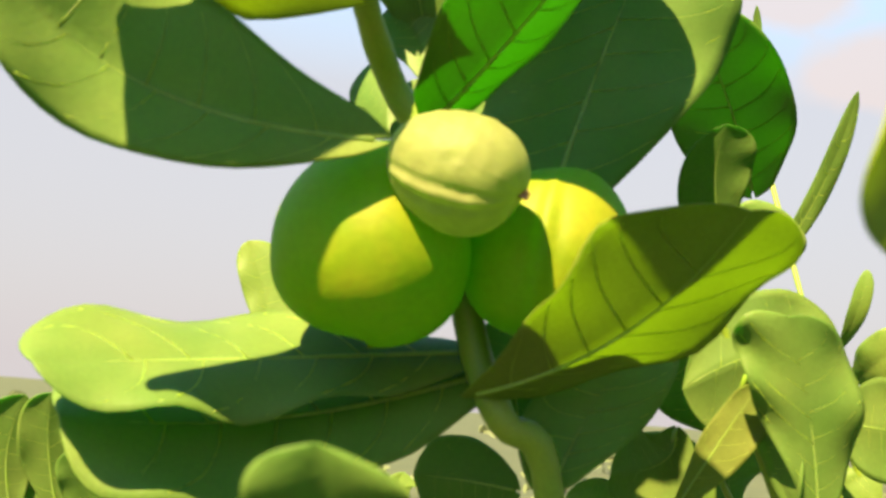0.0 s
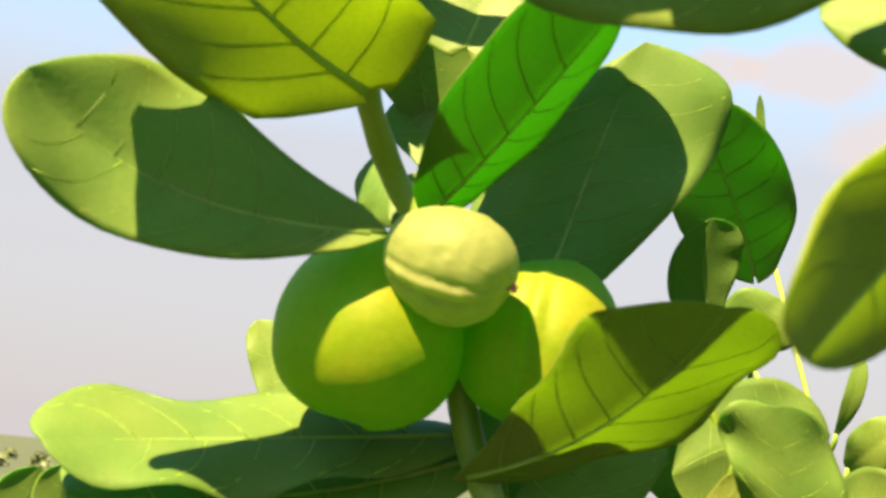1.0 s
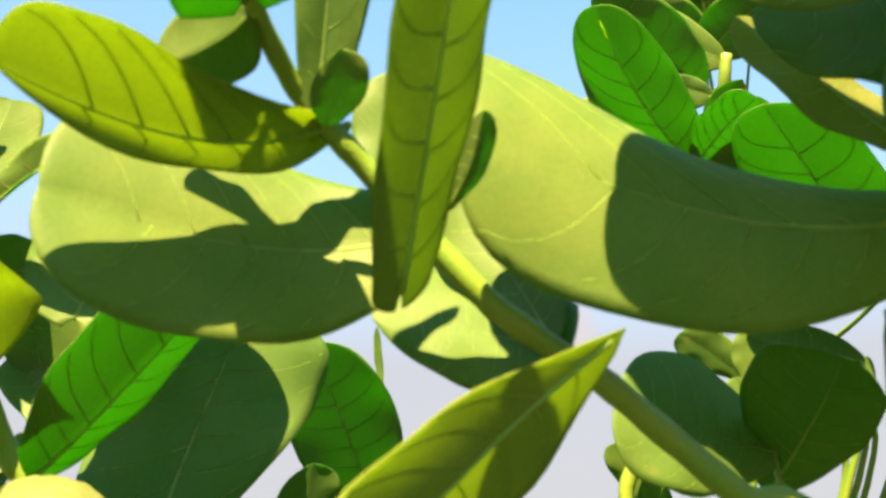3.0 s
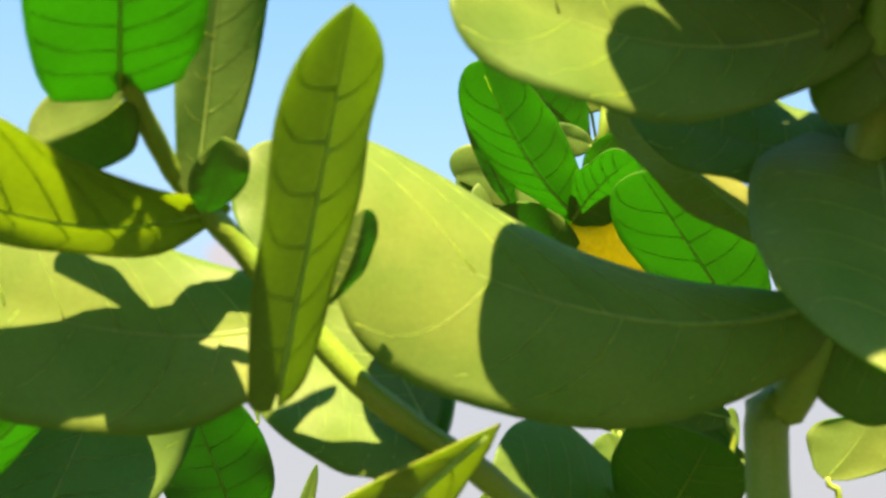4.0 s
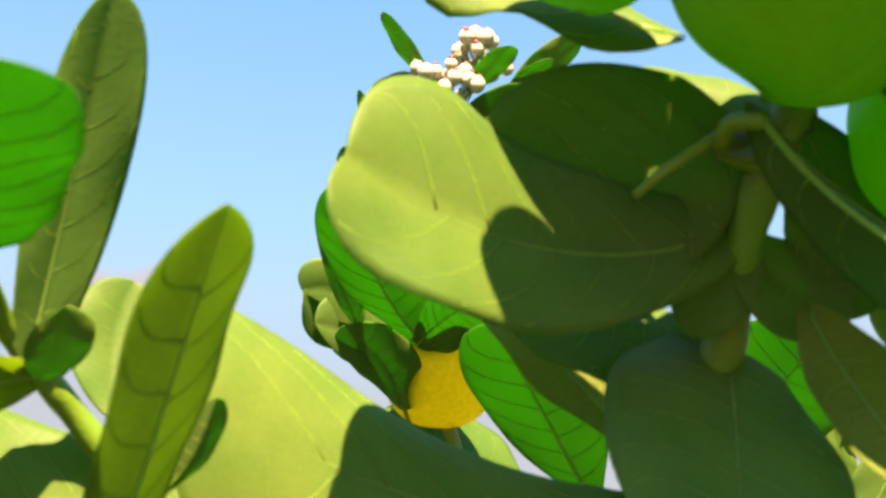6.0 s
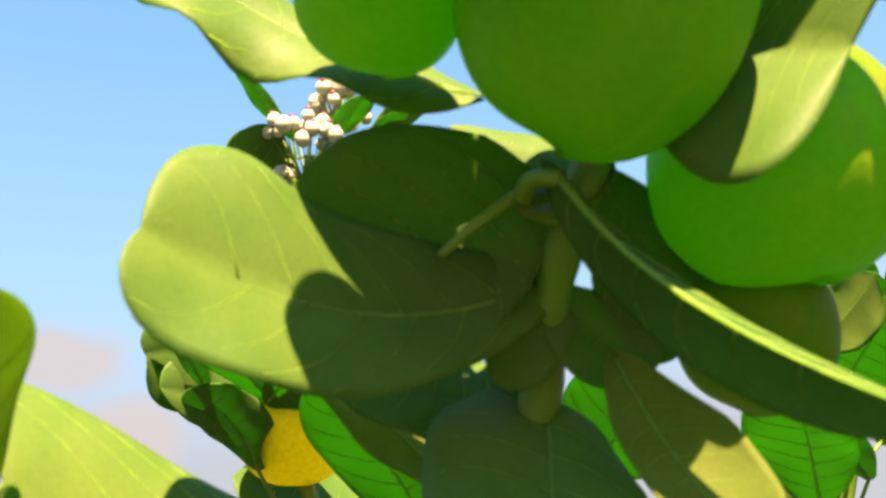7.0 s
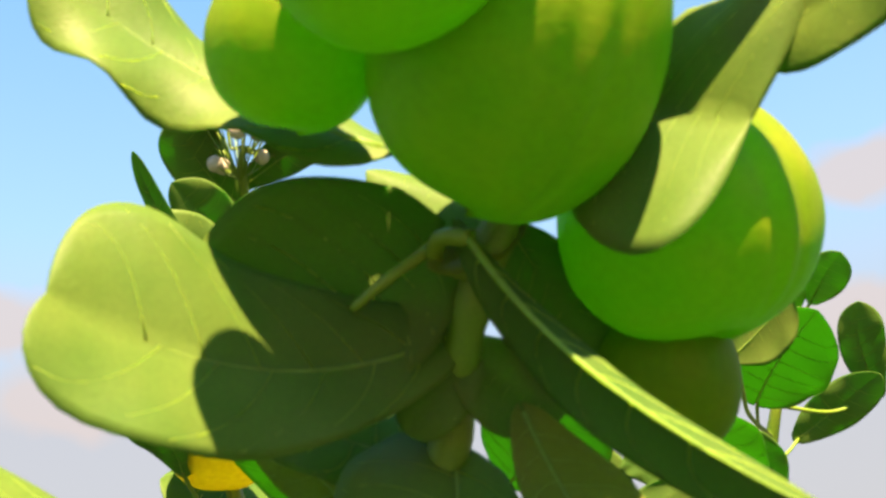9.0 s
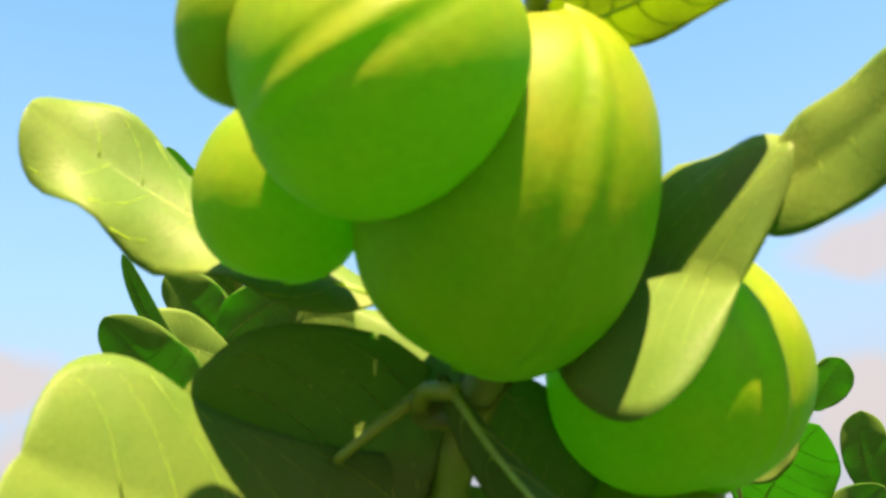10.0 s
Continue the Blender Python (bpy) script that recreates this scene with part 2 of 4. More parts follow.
def leaf(parent, base, mid, tip, left, right, widest=0.55, wave=0.02, curl=0.0, lobe=0.22, blunt=3.2, olive=0, nu=26, nv=8):
    """An obovate clasping leaf: blade of two skins, midrib and side veins."""
    leaf_count[0] += 1
    rng = random.Random(leaf_count[0])
    b, m, t = Vector(base), Vector(mid), Vector(tip)
    lv, rv = Vector(left), Vector(right)
    phase = rng.uniform(0, 6.3)
    size = (t - b).length

    def centre(s):
        return b * ((1 - s) * (1 - 2 * s)) + m * (4 * s * (1 - s)) + t * (s * (2 * s - 1))

    c0 = centre(widest)
    lv, rv = lv - c0, rv - c0
    nrm = (rv - lv).cross(t - b).normalized()
    ref = centre(widest + 0.05) - centre(widest - 0.05)

    def at(s, v):
        w = outline(s, widest, lobe, blunt) * min(1.0, math.sqrt((s + 0.001) / 0.05))
        side = rv if v > 0 else lv
        a = abs(v)
        tan = centre(min(s + 0.03, 1)) - centre(max(s - 0.03, 0))
        q = ref.rotation_difference(tan)
        sd = q @ side
        p = centre(s) + sd * (w * a)
        p -= tan.normalized() * (size * 0.05 * (1 - s) ** 4 * a ** 1.5)
        n = q @ nrm
        bulge = 0.05 * side.length * (4 * a * (1 - a)) * w
        wav = size * wave * a * a * w * (math.sin(phase + (2.1 if v > 0 else 2.6) * 2 * math.pi * s + (1.7 if v > 0 else 0)) )
        crl = size * curl * max(0, s - 0.6) ** 2 * 4
        return p + n * (bulge + wav - crl), n

    verts, faces, slots = [], [], []
    half = 0.00035
    n1 = nv * 2 + 1
    for layer in (1, -1):
        for i in range(nu + 1):
            for j in range(n1):
                p, n = at(0.5 - 0.5 * math.cos(math.pi * i / nu), j / nv - 1)
                verts.append(p + n * (half * layer) - b)
    k = (nu + 1) * n1
    for i in range(nu):
        for j in range(n1 - 1):
            a = i * n1 + j
            faces.append((a, a + 1, a + n1 + 1, a + n1))
            slots.append(0)
            faces.append((k + a, k + a + n1, k + a + n1 + 1, k + a + 1))
            slots.append(1)
    rim = [j for j in range(n1)] + [i * n1 + n1 - 1 for i in range(1, nu + 1)] + [nu * n1 + j for j in range(n1 - 2, -1, -1)] + [i * n1 for i in range(nu - 1, 0, -1)]
    for a, c in zip(rim, rim[1:] + rim[:1]):
        faces.append((a, k + a, k + c, c))
        slots.append(0)
    off = b - parent.location
    blade = mesh_object("leaf", verts, faces, (OLIVE_TOP, OLIVE_UNDER) if olive else (LEAF_TOP, LEAF_UNDER), parent, off, "older leaf turning olive" if olive else "", slots)
    line = [centre(0.985 * i / 16) - nrm * 0.0002 - b for i in range(17)]
    r0 = 0.0105 * size
    v, f = tube(line, [r0 * (1 - 0.86 * (i / 16) ** 0.8) for i in range(17)], 6)
    mesh_object("midrib", v, f, (RIB,), blade, label="pale raised midrib")
    for side in (-1, 1):
        for i in range(6):
            s0 = 0.08 + 0.135 * i + (0.03 if side > 0 else 0)
            pts = []
            for j in range(8):
                a = j / 7 * 0.93
                s = min(s0 + 0.05 * a + 0.02 * a * a + 0.12 * a * a * a * a, 0.985)
                pts.append(at(s, side * max(a, 0.004))[0] - b)
            v, f = tube(pts, [0.0020 * size * (1 - 0.7 * j / 7) + 0.00030 for j in range(8)], 4)
            mesh_object("side_vein", v, f, (VEIN,), blade)
    return blade


def stem(parent, points, root=True):
    """A tapering stem; its lower end runs on down to the plant's foot in the earth."""
    if root:
        x, y, z = parent.location
        a, r = points[0], points[0][3]
        low = [(x, y, z - 0.03, r * 1.5)]
        for k in (0.4, 0.75):
            low.append((x + (a[0] - x) * k * k, y + (a[1] - y) * k * k, z + (a[2] - z) * k, r * (1.4 - 0.3 * k)))
        points = low + points
    line = spline(points, 6)
    v, f = tube([Vector([float(x) for x in p[:3]]) - parent.location for p in line], [float(p[3]) * (1 + 0.05 * math.sin(i * 1.3)) for i, p in enumerate(line)], 12)
    return mesh_object("stem", v, f, (STEM,), parent)


def fruit(parent, centre, end, r, kind):
    """A swollen pod with a keel along one side; end is the tip of its long axis."""
    c, e = Vector(centre), Vector(end)
    axis = e - c
    h = axis.length
    axis.normalize()
    s = axis.cross(Vector((0.2, 1, 0.1))).normalized()
    w = axis.cross(s)
    verts, faces = [], []
    nu, nv = 48, {"keeled": 180, "pale": 140}.get(kind, 72)
    ridge = {"keeled": 0.028, "pale": 0.05}.get(kind, 0.008)
    seam = math.pi * 0.5 + (0.5 if kind == "pale" else 0.0)
    for i in range(nu + 1):
        a = math.pi * i / nu
        z = -math.cos(a)
        for j in range(nv):
            q = 2 * math.pi * j / nv
            rr = math.sin(a) ** 0.84 * (1 + 0.07 * z)
            turn = (q - seam + math.pi) % (2 * math.pi) - math.pi
            keel = math.exp(-(turn / 0.075) ** 2) - 0.6 * math.exp(-((abs(turn) - 0.16) / 0.07) ** 2)
            back = math.exp(-((abs(turn) - math.pi) / 0.16) ** 2)
            rr *= 1 + ridge * keel + 0.014 * back + 0.035 * math.cos(q - 1.57) + 0.02 * math.sin(2 * q + 2 * z)
            if kind == "pale":
                rr *= 1 + 0.022 * noise.noise(Vector((4 * math.cos(q), 4 * math.sin(q), 5 * z))) + 0.009 * noise.noise(Vector((11 * math.cos(q), 11 * math.sin(q), 9 * z)))
                rr *= 1 + 0.005 * math.sin(24 * z + 3 * noise.noise(Vector((2 * math.cos(q), 2 * math.sin(q), 2 * z))))
            else:
                rr *= 1 + 0.012 * noise.noise(Vector((2.4 * math.cos(q) + 10 * r, 2.4 * math.sin(q), 2.6 * z)))
            verts.append(axis * (h * z * (1 + 0.05 * math.cos(q))) + (s * math.cos(q) + w * math.sin(q)) * (r * rr))
    for i in range(nu):
        for j in range(nv):
            a, b = i * nv + j, i * nv + (j + 1) % nv
            faces.append((a, b, b + nv, a + nv))
    labels = {"keeled": "swollen green pod with a raised seam", "green": "smooth swollen green pod", "pale": "pale downy unripe pod", "ripe": "yellow sunlit pod"}
    ob = mesh_object("fruit", verts, faces, ({"green": FRUIT, "keeled": FRUIT, "pale": PALE, "ripe": RIPE}[kind],), parent, c - parent.location, labels[kind])
    if kind == "pale":
        rng = random.Random(5)
        v, f = [], []
        for i in range(9):
            d = (axis + 0.6 * Vector((rng.uniform(-1, 1), rng.uniform(-1, 1), rng.uniform(-1, 1)))).normalized()
            vv, ff = tube([axis * h * 0.97, axis * h * 0.99 + d * 0.002, axis * h + d * rng.uniform(0.003, 0.005)], [0.0012, 0.0013, 0.0004], 5)
            f += [tuple(x + len(v) for x in q) for q in ff]
            v += vv
        mesh_object("dried_flower", v, f, (DRY,), ob, label="brown dried flower remnant")
    return ob


def ball(c, r, nu=6, nv=9):
    verts, faces = [], []
    for i in range(nu + 1):
        a = math.pi * i / nu
        for j in range(nv):
            q = 2 * math.pi * j / nv
            verts.append(c + Vector((math.sin(a) * math.cos(q), math.sin(a) * math.sin(q), math.cos(a))) * r)
    for i in range(nu):
        for j in range(nv):
            faces.append((i * nv + j, (i + 1) * nv + j, (i + 1) * nv + (j + 1) % nv, i * nv + (j + 1) % nv))
    return verts, faces


def flower_cluster(parent, centre, size):
    rng = random.Random(round(centre[2] * 1000))
    c = Vector(centre)
    root = c - Vector((0, 0, 1.1 * size))
    for i in range(30):
        d = Vector((rng.gauss(0, 1), rng.gauss(0, 1), rng.gauss(0.35, 0.8))).normalized()
        p = c + Vector((d.x, d.y * 0.85, d.z * 0.65)) * (size * rng.uniform(0.75, 1.1))
        v, f = ball(Vector((0, 0, 0)), rng.uniform(0.009, 0.012))
        bud = mesh_object("flower_bud", v, f, (PETAL,), parent, p - parent.location)
        way = (p - root).normalized()
        v, f = ball(way * 0.0090, 0.0048, 4, 6)
        mesh_object("bud_tip", v, f, (PURPLE,), bud)
        v, f = tube([root - p, (root - p) * 0.5 + Vector((0, 0, -0.004)), Vector((0, 0, 0))], [0.001, 0.0009, 0.0008], 5)
        mesh_object("flower_stalk", v, f, (STEM,), bud)


# ---- ground and distance ----
def ground():
    n, ext = 60, 400.0
    verts, faces = [], []
    for i in range(n + 1):
        for j in range(n + 1):
            u, v = 2 * i / n - 1, 2 * j / n - 1
            x, y = ext * u ** 3, ext * v ** 3
            verts.append((x, y, GROUND_Z + 0.04 * noise.noise(Vector((x * 0.7, y * 0.7, 0)))))
    for i in range(n):
        for j in range(n):
            a = i * (n + 1) + j
            faces.append((a, a + n + 1, a + n + 2, a + 1))
    tagged(mesh_object("ground", verts, faces, (EARTH,)), "dry earth, dark dull green to cut bounced light", "ground", kind="structure")


ground()


def scrub():
    """Low bushes far out: many small leaf clumps round leaning twigs."""
    rng = random.Random(21)
    verts, faces = [], []
    for k in range(150):
        a = rng.uniform(-0.9, 1.0)
        d = rng.uniform(12, 60)
        cx, cy = math.sin(a) * d, math.cos(a) * d
        h = rng.uniform(0.3, 0.7)
        for i in range(90):
            u = rng.uniform(0, 6.3)
            z = rng.random() ** 0.7
            r = h * 0.9 * math.sqrt(rng.random()) * (1 - 0.5 * z)
            c = Vector((cx + r * math.cos(u), cy + r * math.sin(u), GROUND_Z + h * z))
            s = rng.uniform(0.04, 0.09) * (1 + d / 40)
            p = Vector((rng.gauss(0, 1), rng.gauss(0, 1), rng.gauss(0, 1))).normalized()
            q = p.orthogonal().normalized()
            n = len(verts)
            verts += [c - p * s, c + q * s * 0.5, c + p * s, c - q * s * 0.5 + Vector((0, 0, s * 0.2))]
            faces.append((n, n + 1, n + 2, n + 3))
    tagged(mesh_object("scrub", verts, faces, (SCRUB,)), "low dusty green scrub scattered over dry ground", "scrub", kind="stuff")


def far_tree(x, y, h):
    """A thin bare-looking tree: tapered trunk, limbs, sparse leaf clumps."""
    rng = random.Random(8)
    tree = plant("tree", x, y, "sparse small tree far off on dry ground", "tree")
    v, f = tube([Vector((0, 0, -0.1)), Vector((0.05, 0, h * 0.4)), Vector((-0.05, 0.05, h * 0.75))], [0.06, 0.04, 0.02], 7)
    mesh_object("trunk", v, f, (TWIG,), tree)
    lv, lf = [], []
    for i in range(11):
        a = rng.uniform(0, 6.3)
        s = Vector((0, 0, h * rng.uniform(0.4, 0.75)))
        e = s + Vector((math.cos(a) * h * 0.5, math.sin(a) * h * 0.5, h * rng.uniform(0.05, 0.28)))
        m = (s + e) / 2 + Vector((0, 0, h * 0.06))
        v, f = tube([s, m, e], [0.022, 0.014, 0.006], 5)
        mesh_object("limb", v, f, (TWIG,), tree)
        for j in range(14):
            c = s.lerp(e, rng.uniform(0.4, 1.05)) + Vector((rng.gauss(0, 0.2), rng.gauss(0, 0.2), rng.gauss(0, 0.12)))
            w = rng.uniform(0.05, 0.11)
            p = Vector((rng.gauss(0, 1), rng.gauss(0, 1), rng.gauss(0, 1))).normalized()
            q = p.orthogonal().normalized()
            n = len(lv)
            lv += [c - p * w, c + q * w * 0.5, c + p * w, c - q * w * 0.5]
            lf.append((n, n + 1, n + 2, n + 3))
    mesh_object("crown", lv, lf, (TWIG,), tree)


scrub()
far_tree(-15.4, 30.0, 3.3)


# ---- the plants ----
branch_a = plant("milkweed_branch", 0.16, 0.75, "green milkweed branch with three swollen pods and broad leaves")
branch_b = plant("milkweed_branch", 0.62, 0.42, "slanting milkweed twig with broad sunlit and shaded leaves")
branch_c = plant("milkweed_branch", 0.42, 0.42, "stout milkweed stem with a cluster of large green pods")
shrub_d = plant("milkweed_shrub", 0.55, 0.95, "low leafy milkweed shoot behind the fruiting branches")
shrub_e = plant("milkweed_shrub", 0.75, 1.0, "leafy milkweed shoot with a ripe yellow pod")
shrub_f = plant("milkweed_shrub", 0.75, 1.4, "milkweed shoot topped by a white flower cluster")
shrub_g = plant("milkweed_shrub", 1.2, 0.95, "leafy milkweed shoot in open sunlight")
shrub_h = plant("milkweed_shrub", -0.25, 0.85, "low milkweed shoot with pale-veined leaves")

# -- limbs, leaves and fruit
stem(branch_a, [(0.102, 0.651, -0.013, 0.0085), (0.072, 0.636, 0.031, 0.0085), (0.055, 0.646, 0.069, 0.0085), (0.028, 0.642, 0.166, 0.0080), (0.001, 0.636, 0.206, 0.0080), (-0.015, 0.605, 0.239, 0.0075), (-0.019, 0.591, 0.260, 0.0072), (-0.036, 0.596, 0.311, 0.0068), (-0.056, 0.600, 0.369, 0.0062), (-0.075, 0.596, 0.411, 0.0056), (-0.091, 0.586, 0.451, 0.0045)])
fruit(branch_a, (-0.002, 0.612, 0.116), (-0.000, 0.612, 0.065), 0.0511, "green")
fruit(branch_a, (0.091, 0.629, 0.118), (0.086, 0.628, 0.071), 0.0455, "keeled")
fruit(branch_a, (0.038, 0.565, 0.146), (0.069, 0.556, 0.136), 0.0289, "pale")
leaf(branch_a, (-0.001, 0.550, 0.155), (-0.098, 0.523, 0.164), (-0.151, 0.481, 0.201), (-0.123, 0.502, 0.139), (-0.091, 0.529, 0.216), widest=0.6, wave=0.015, lobe=0.16)
leaf(branch_a, (-0.014, 0.573, 0.236), (-0.076, 0.502, 0.262), (-0.131, 0.405, 0.308), (-0.025, 0.484, 0.291), (-0.132, 0.470, 0.238), lobe=0.85, widest=0.5, wave=0.03, olive=1)
leaf(branch_a, (0.025, 0.626, 0.187), (0.061, 0.578, 0.219), (0.109, 0.507, 0.267), (0.077, 0.608, 0.224), (0.038, 0.539, 0.241), wave=0.01, lobe=0.4)
leaf(branch_a, (0.091, 0.664, 0.147), (0.120, 0.687, 0.248), (0.146, 0.686, 0.324), (0.046, 0.692, 0.215), (0.196, 0.690, 0.260), widest=0.6, wave=0.025)
# Unseen leaf, added to throw shade over the left half of the previous leaf.
leaf(branch_a, (0.035, 0.594, 0.272), (0.056, 0.604, 0.338), (0.090, 0.603, 0.415), (0.016, 0.613, 0.362), (0.112, 0.596, 0.315), lobe=0.8, blunt=5, widest=0.5)
leaf(branch_a, (0.301, 1.007, 0.246), (0.265, 0.950, 0.301), (0.216, 0.888, 0.361), (0.310, 0.926, 0.310), (0.219, 0.963, 0.281), widest=0.5)
leaf(branch_a, (0.051, 0.656, 0.066), (-0.058, 0.624, 0.053), (-0.146, 0.554, 0.042), (-0.053, 0.594, 0.025), (-0.101, 0.649, 0.076), widest=0.55, wave=0.03, lobe=0.3, blunt=3)
leaf(branch_a, (0.058, 0.656, 0.054), (-0.048, 0.635, 0.023), (-0.142, 0.587, 0.018), (-0.053, 0.607, -0.019), (-0.097, 0.672, 0.044), widest=0.6, wave=0.03, lobe=0.3, blunt=5)
leaf(branch_a, (0.057, 0.619, 0.044), (0.124, 0.584, 0.077), (0.168, 0.529, 0.131), (0.185, 0.608, 0.092), (0.096, 0.539, 0.108), widest=0.62, wave=0.03, olive=1, lobe=0.1)
leaf(branch_a, (0.104, 0.662, -0.002), (0.121, 0.671, 0.037), (0.152, 0.684, 0.091), (0.088, 0.675, 0.040), (0.161, 0.674, 0.044), wave=0.02)
leaf(branch_a, (0.013, 0.382, -0.013), (0.008, 0.364, 0.008), (0.006, 0.355, 0.024), (-0.013, 0.361, 0.004), (0.033, 0.365, 0.007))
leaf(branch_a, (-0.075, 0.798, 0.065), (-0.086, 0.803, 0.105), (-0.101, 0.807, 0.139), (-0.101, 0.801, 0.105), (-0.065, 0.806, 0.113))
leaf(branch_a, (0.014, 0.700, 0.258), (0.001, 0.684, 0.305), (-0.013, 0.656, 0.346), (-0.036, 0.689, 0.309), (0.041, 0.668, 0.298))
leaf(branch_a, (-0.071, 0.591, 0.401), (-0.089, 0.572, 0.375), (-0.121, 0.546, 0.362), (-0.080, 0.573, 0.354), (-0.101, 0.577, 0.402), lobe=0.6)
leaf(branch_a, (-0.069, 0.598, 0.410), (-0.051, 0.607, 0.411), (-0.033, 0.619, 0.416), (-0.048, 0.608, 0.429), (-0.053, 0.606, 0.391), lobe=0.7)
leaf(branch_a, (-0.043, 0.615, 0.343), (-0.089, 0.643, 0.371), (-0.164, 0.674, 0.405), (-0.095, 0.646, 0.361), (-0.090, 0.655, 0.392))
leaf(branch_a, (-0.034, 0.611, 0.354), (-0.033, 0.632, 0.391), (-0.028, 0.652, 0.441), (-0.006, 0.639, 0.405), (-0.061, 0.633, 0.403))
leaf(branch_a, (-0.036, 0.609, 0.319), (-0.006, 0.571, 0.341), (0.047, 0.525, 0.370), (-0.021, 0.576, 0.350), (0.018, 0.537, 0.346), lobe=0.5)
leaf(branch_a, (0.003, 0.661, 0.188), (-0.010, 0.667, 0.204), (-0.024, 0.681, 0.223), (-0.021, 0.677, 0.197), (-0.003, 0.671, 0.227), lobe=0.5)
leaf(branch_a, (0.003, 0.652, 0.184), (0.005, 0.658, 0.203), (0.016, 0.664, 0.221), (-0.003, 0.658, 0.201), (0.015, 0.658, 0.206))
leaf(branch_a, (-0.154, 0.970, 0.314), (-0.170, 0.961, 0.331), (-0.181, 0.955, 0.343), (-0.175, 0.961, 0.328), (-0.163, 0.962, 0.335))
leaf(branch_a, (0.017, 0.683, 0.227), (0.009, 0.695, 0.256), (-0.010, 0.708, 0.278), (-0.010, 0.695, 0.250), (0.024, 0.692, 0.268))
stem(branch_b, [(0.388, 0.382, 0.111, 0.0070), (0.338, 0.385, 0.151, 0.0066), (0.304, 0.387, 0.178, 0.0064), (0.275, 0.384, 0.198, 0.0062), (0.252, 0.384, 0.211, 0.0060), (0.220, 0.388, 0.235, 0.0060), (0.177, 0.387, 0.278, 0.0058), (0.152, 0.381, 0.299, 0.0056), (0.137, 0.375, 0.310, 0.0052), (0.123, 0.363, 0.321, 0.0048), (0.107, 0.341, 0.335, 0.0042), (0.098, 0.324, 0.342, 0.0034)])
leaf(branch_b, (0.187, 0.392, 0.260), (0.119, 0.404, 0.252), (0.028, 0.393, 0.265), (0.109, 0.397, 0.205), (0.097, 0.413, 0.308), widest=0.52, wave=0.012, lobe=0.45, blunt=4.5)
leaf(branch_b, (0.148, 0.377, 0.303), (0.085, 0.373, 0.286), (0.009, 0.343, 0.293), (0.064, 0.326, 0.303), (0.104, 0.389, 0.279), widest=0.55, wave=0.015, olive=1)
leaf(branch_b, (0.173, 0.342, 0.215), (0.171, 0.287, 0.273), (0.168, 0.237, 0.325), (0.193, 0.298, 0.297), (0.151, 0.281, 0.273), lobe=0.55, wave=0.008, widest=0.62, blunt=6, olive=1)
leaf(branch_b, (0.191, 0.344, 0.253), (0.196, 0.327, 0.265), (0.198, 0.313, 0.284), (0.206, 0.328, 0.271), (0.189, 0.334, 0.268))
leaf(branch_b, (0.253, 0.388, 0.217), (0.245, 0.420, 0.260), (0.221, 0.439, 0.311), (0.222, 0.439, 0.260), (0.262, 0.414, 0.287), widest=0.55)
leaf(branch_b, (0.257, 0.388, 0.210), (0.227, 0.426, 0.230), (0.185, 0.455, 0.242), (0.227, 0.414, 0.198), (0.235, 0.451, 0.275), lobe=0.6)
leaf(branch_b, (0.140, 0.368, 0.309), (0.138, 0.338, 0.368), (0.134, 0.297, 0.436), (0.122, 0.336, 0.371), (0.158, 0.328, 0.380), wave=0.01, lobe=0.45)
leaf(branch_b, (0.143, 0.361, 0.296), (0.144, 0.346, 0.306), (0.143, 0.335, 0.317), (0.134, 0.353, 0.305), (0.157, 0.343, 0.305))
leaf(branch_b, (0.102, 0.338, 0.333), (0.095, 0.279, 0.335), (0.088, 0.212, 0.337), (0.125, 0.268, 0.338), (0.064, 0.291, 0.326), lobe=0.75, widest=0.5)
leaf(branch_b, (0.104, 0.344, 0.331), (0.093, 0.358, 0.325), (0.071, 0.373, 0.317), (0.083, 0.360, 0.344), (0.107, 0.363, 0.313))
leaf(branch_b, (0.264, 0.349, 0.205), (0.199, 0.351, 0.145), (0.145, 0.330, 0.084), (0.161, 0.320, 0.144), (0.231, 0.390, 0.140), widest=0.52, wave=0.012, olive=1, lobe=0.06)
leaf(branch_b, (0.199, 0.448, 0.311), (0.194, 0.454, 0.344), (0.199, 0.453, 0.382), (0.171, 0.456, 0.350), (0.223, 0.443, 0.347))
stem(branch_c, [(0.403, 0.344, 0.194, 0.0105), (0.412, 0.329, 0.231, 0.0105), (0.422, 0.270, 0.329, 0.0102), (0.414, 0.252, 0.354, 0.0100), (0.407, 0.233, 0.375, 0.0098), (0.404, 0.212, 0.400, 0.0094), (0.405, 0.193, 0.424, 0.0090), (0.408, 0.190, 0.444, 0.0080), (0.399, 0.156, 0.502, 0.0070), (0.378, 0.120, 0.540, 0.0060), (0.365, 0.101, 0.552, 0.0056), (0.345, 0.075, 0.565, 0.0045)])
fruit(branch_c, (0.366, 0.135, 0.468), (0.375, 0.187, 0.413), 0.0605, "keeled")
fruit(branch_c, (0.282, 0.109, 0.481), (0.257, 0.151, 0.461), 0.0519, "keeled")
fruit(branch_c, (0.300, 0.205, 0.484), (0.314, 0.224, 0.452), 0.0367, "green")
fruit(branch_c, (0.242, 0.134, 0.499), (0.252, 0.156, 0.477), 0.0249, "green")
fruit(branch_c, (0.481, 0.154, 0.420), (0.502, 0.156, 0.365), 0.0601, "keeled")
fruit(branch_c, (0.504, 0.200, 0.358), (0.506, 0.217, 0.323), 0.0371, "green")
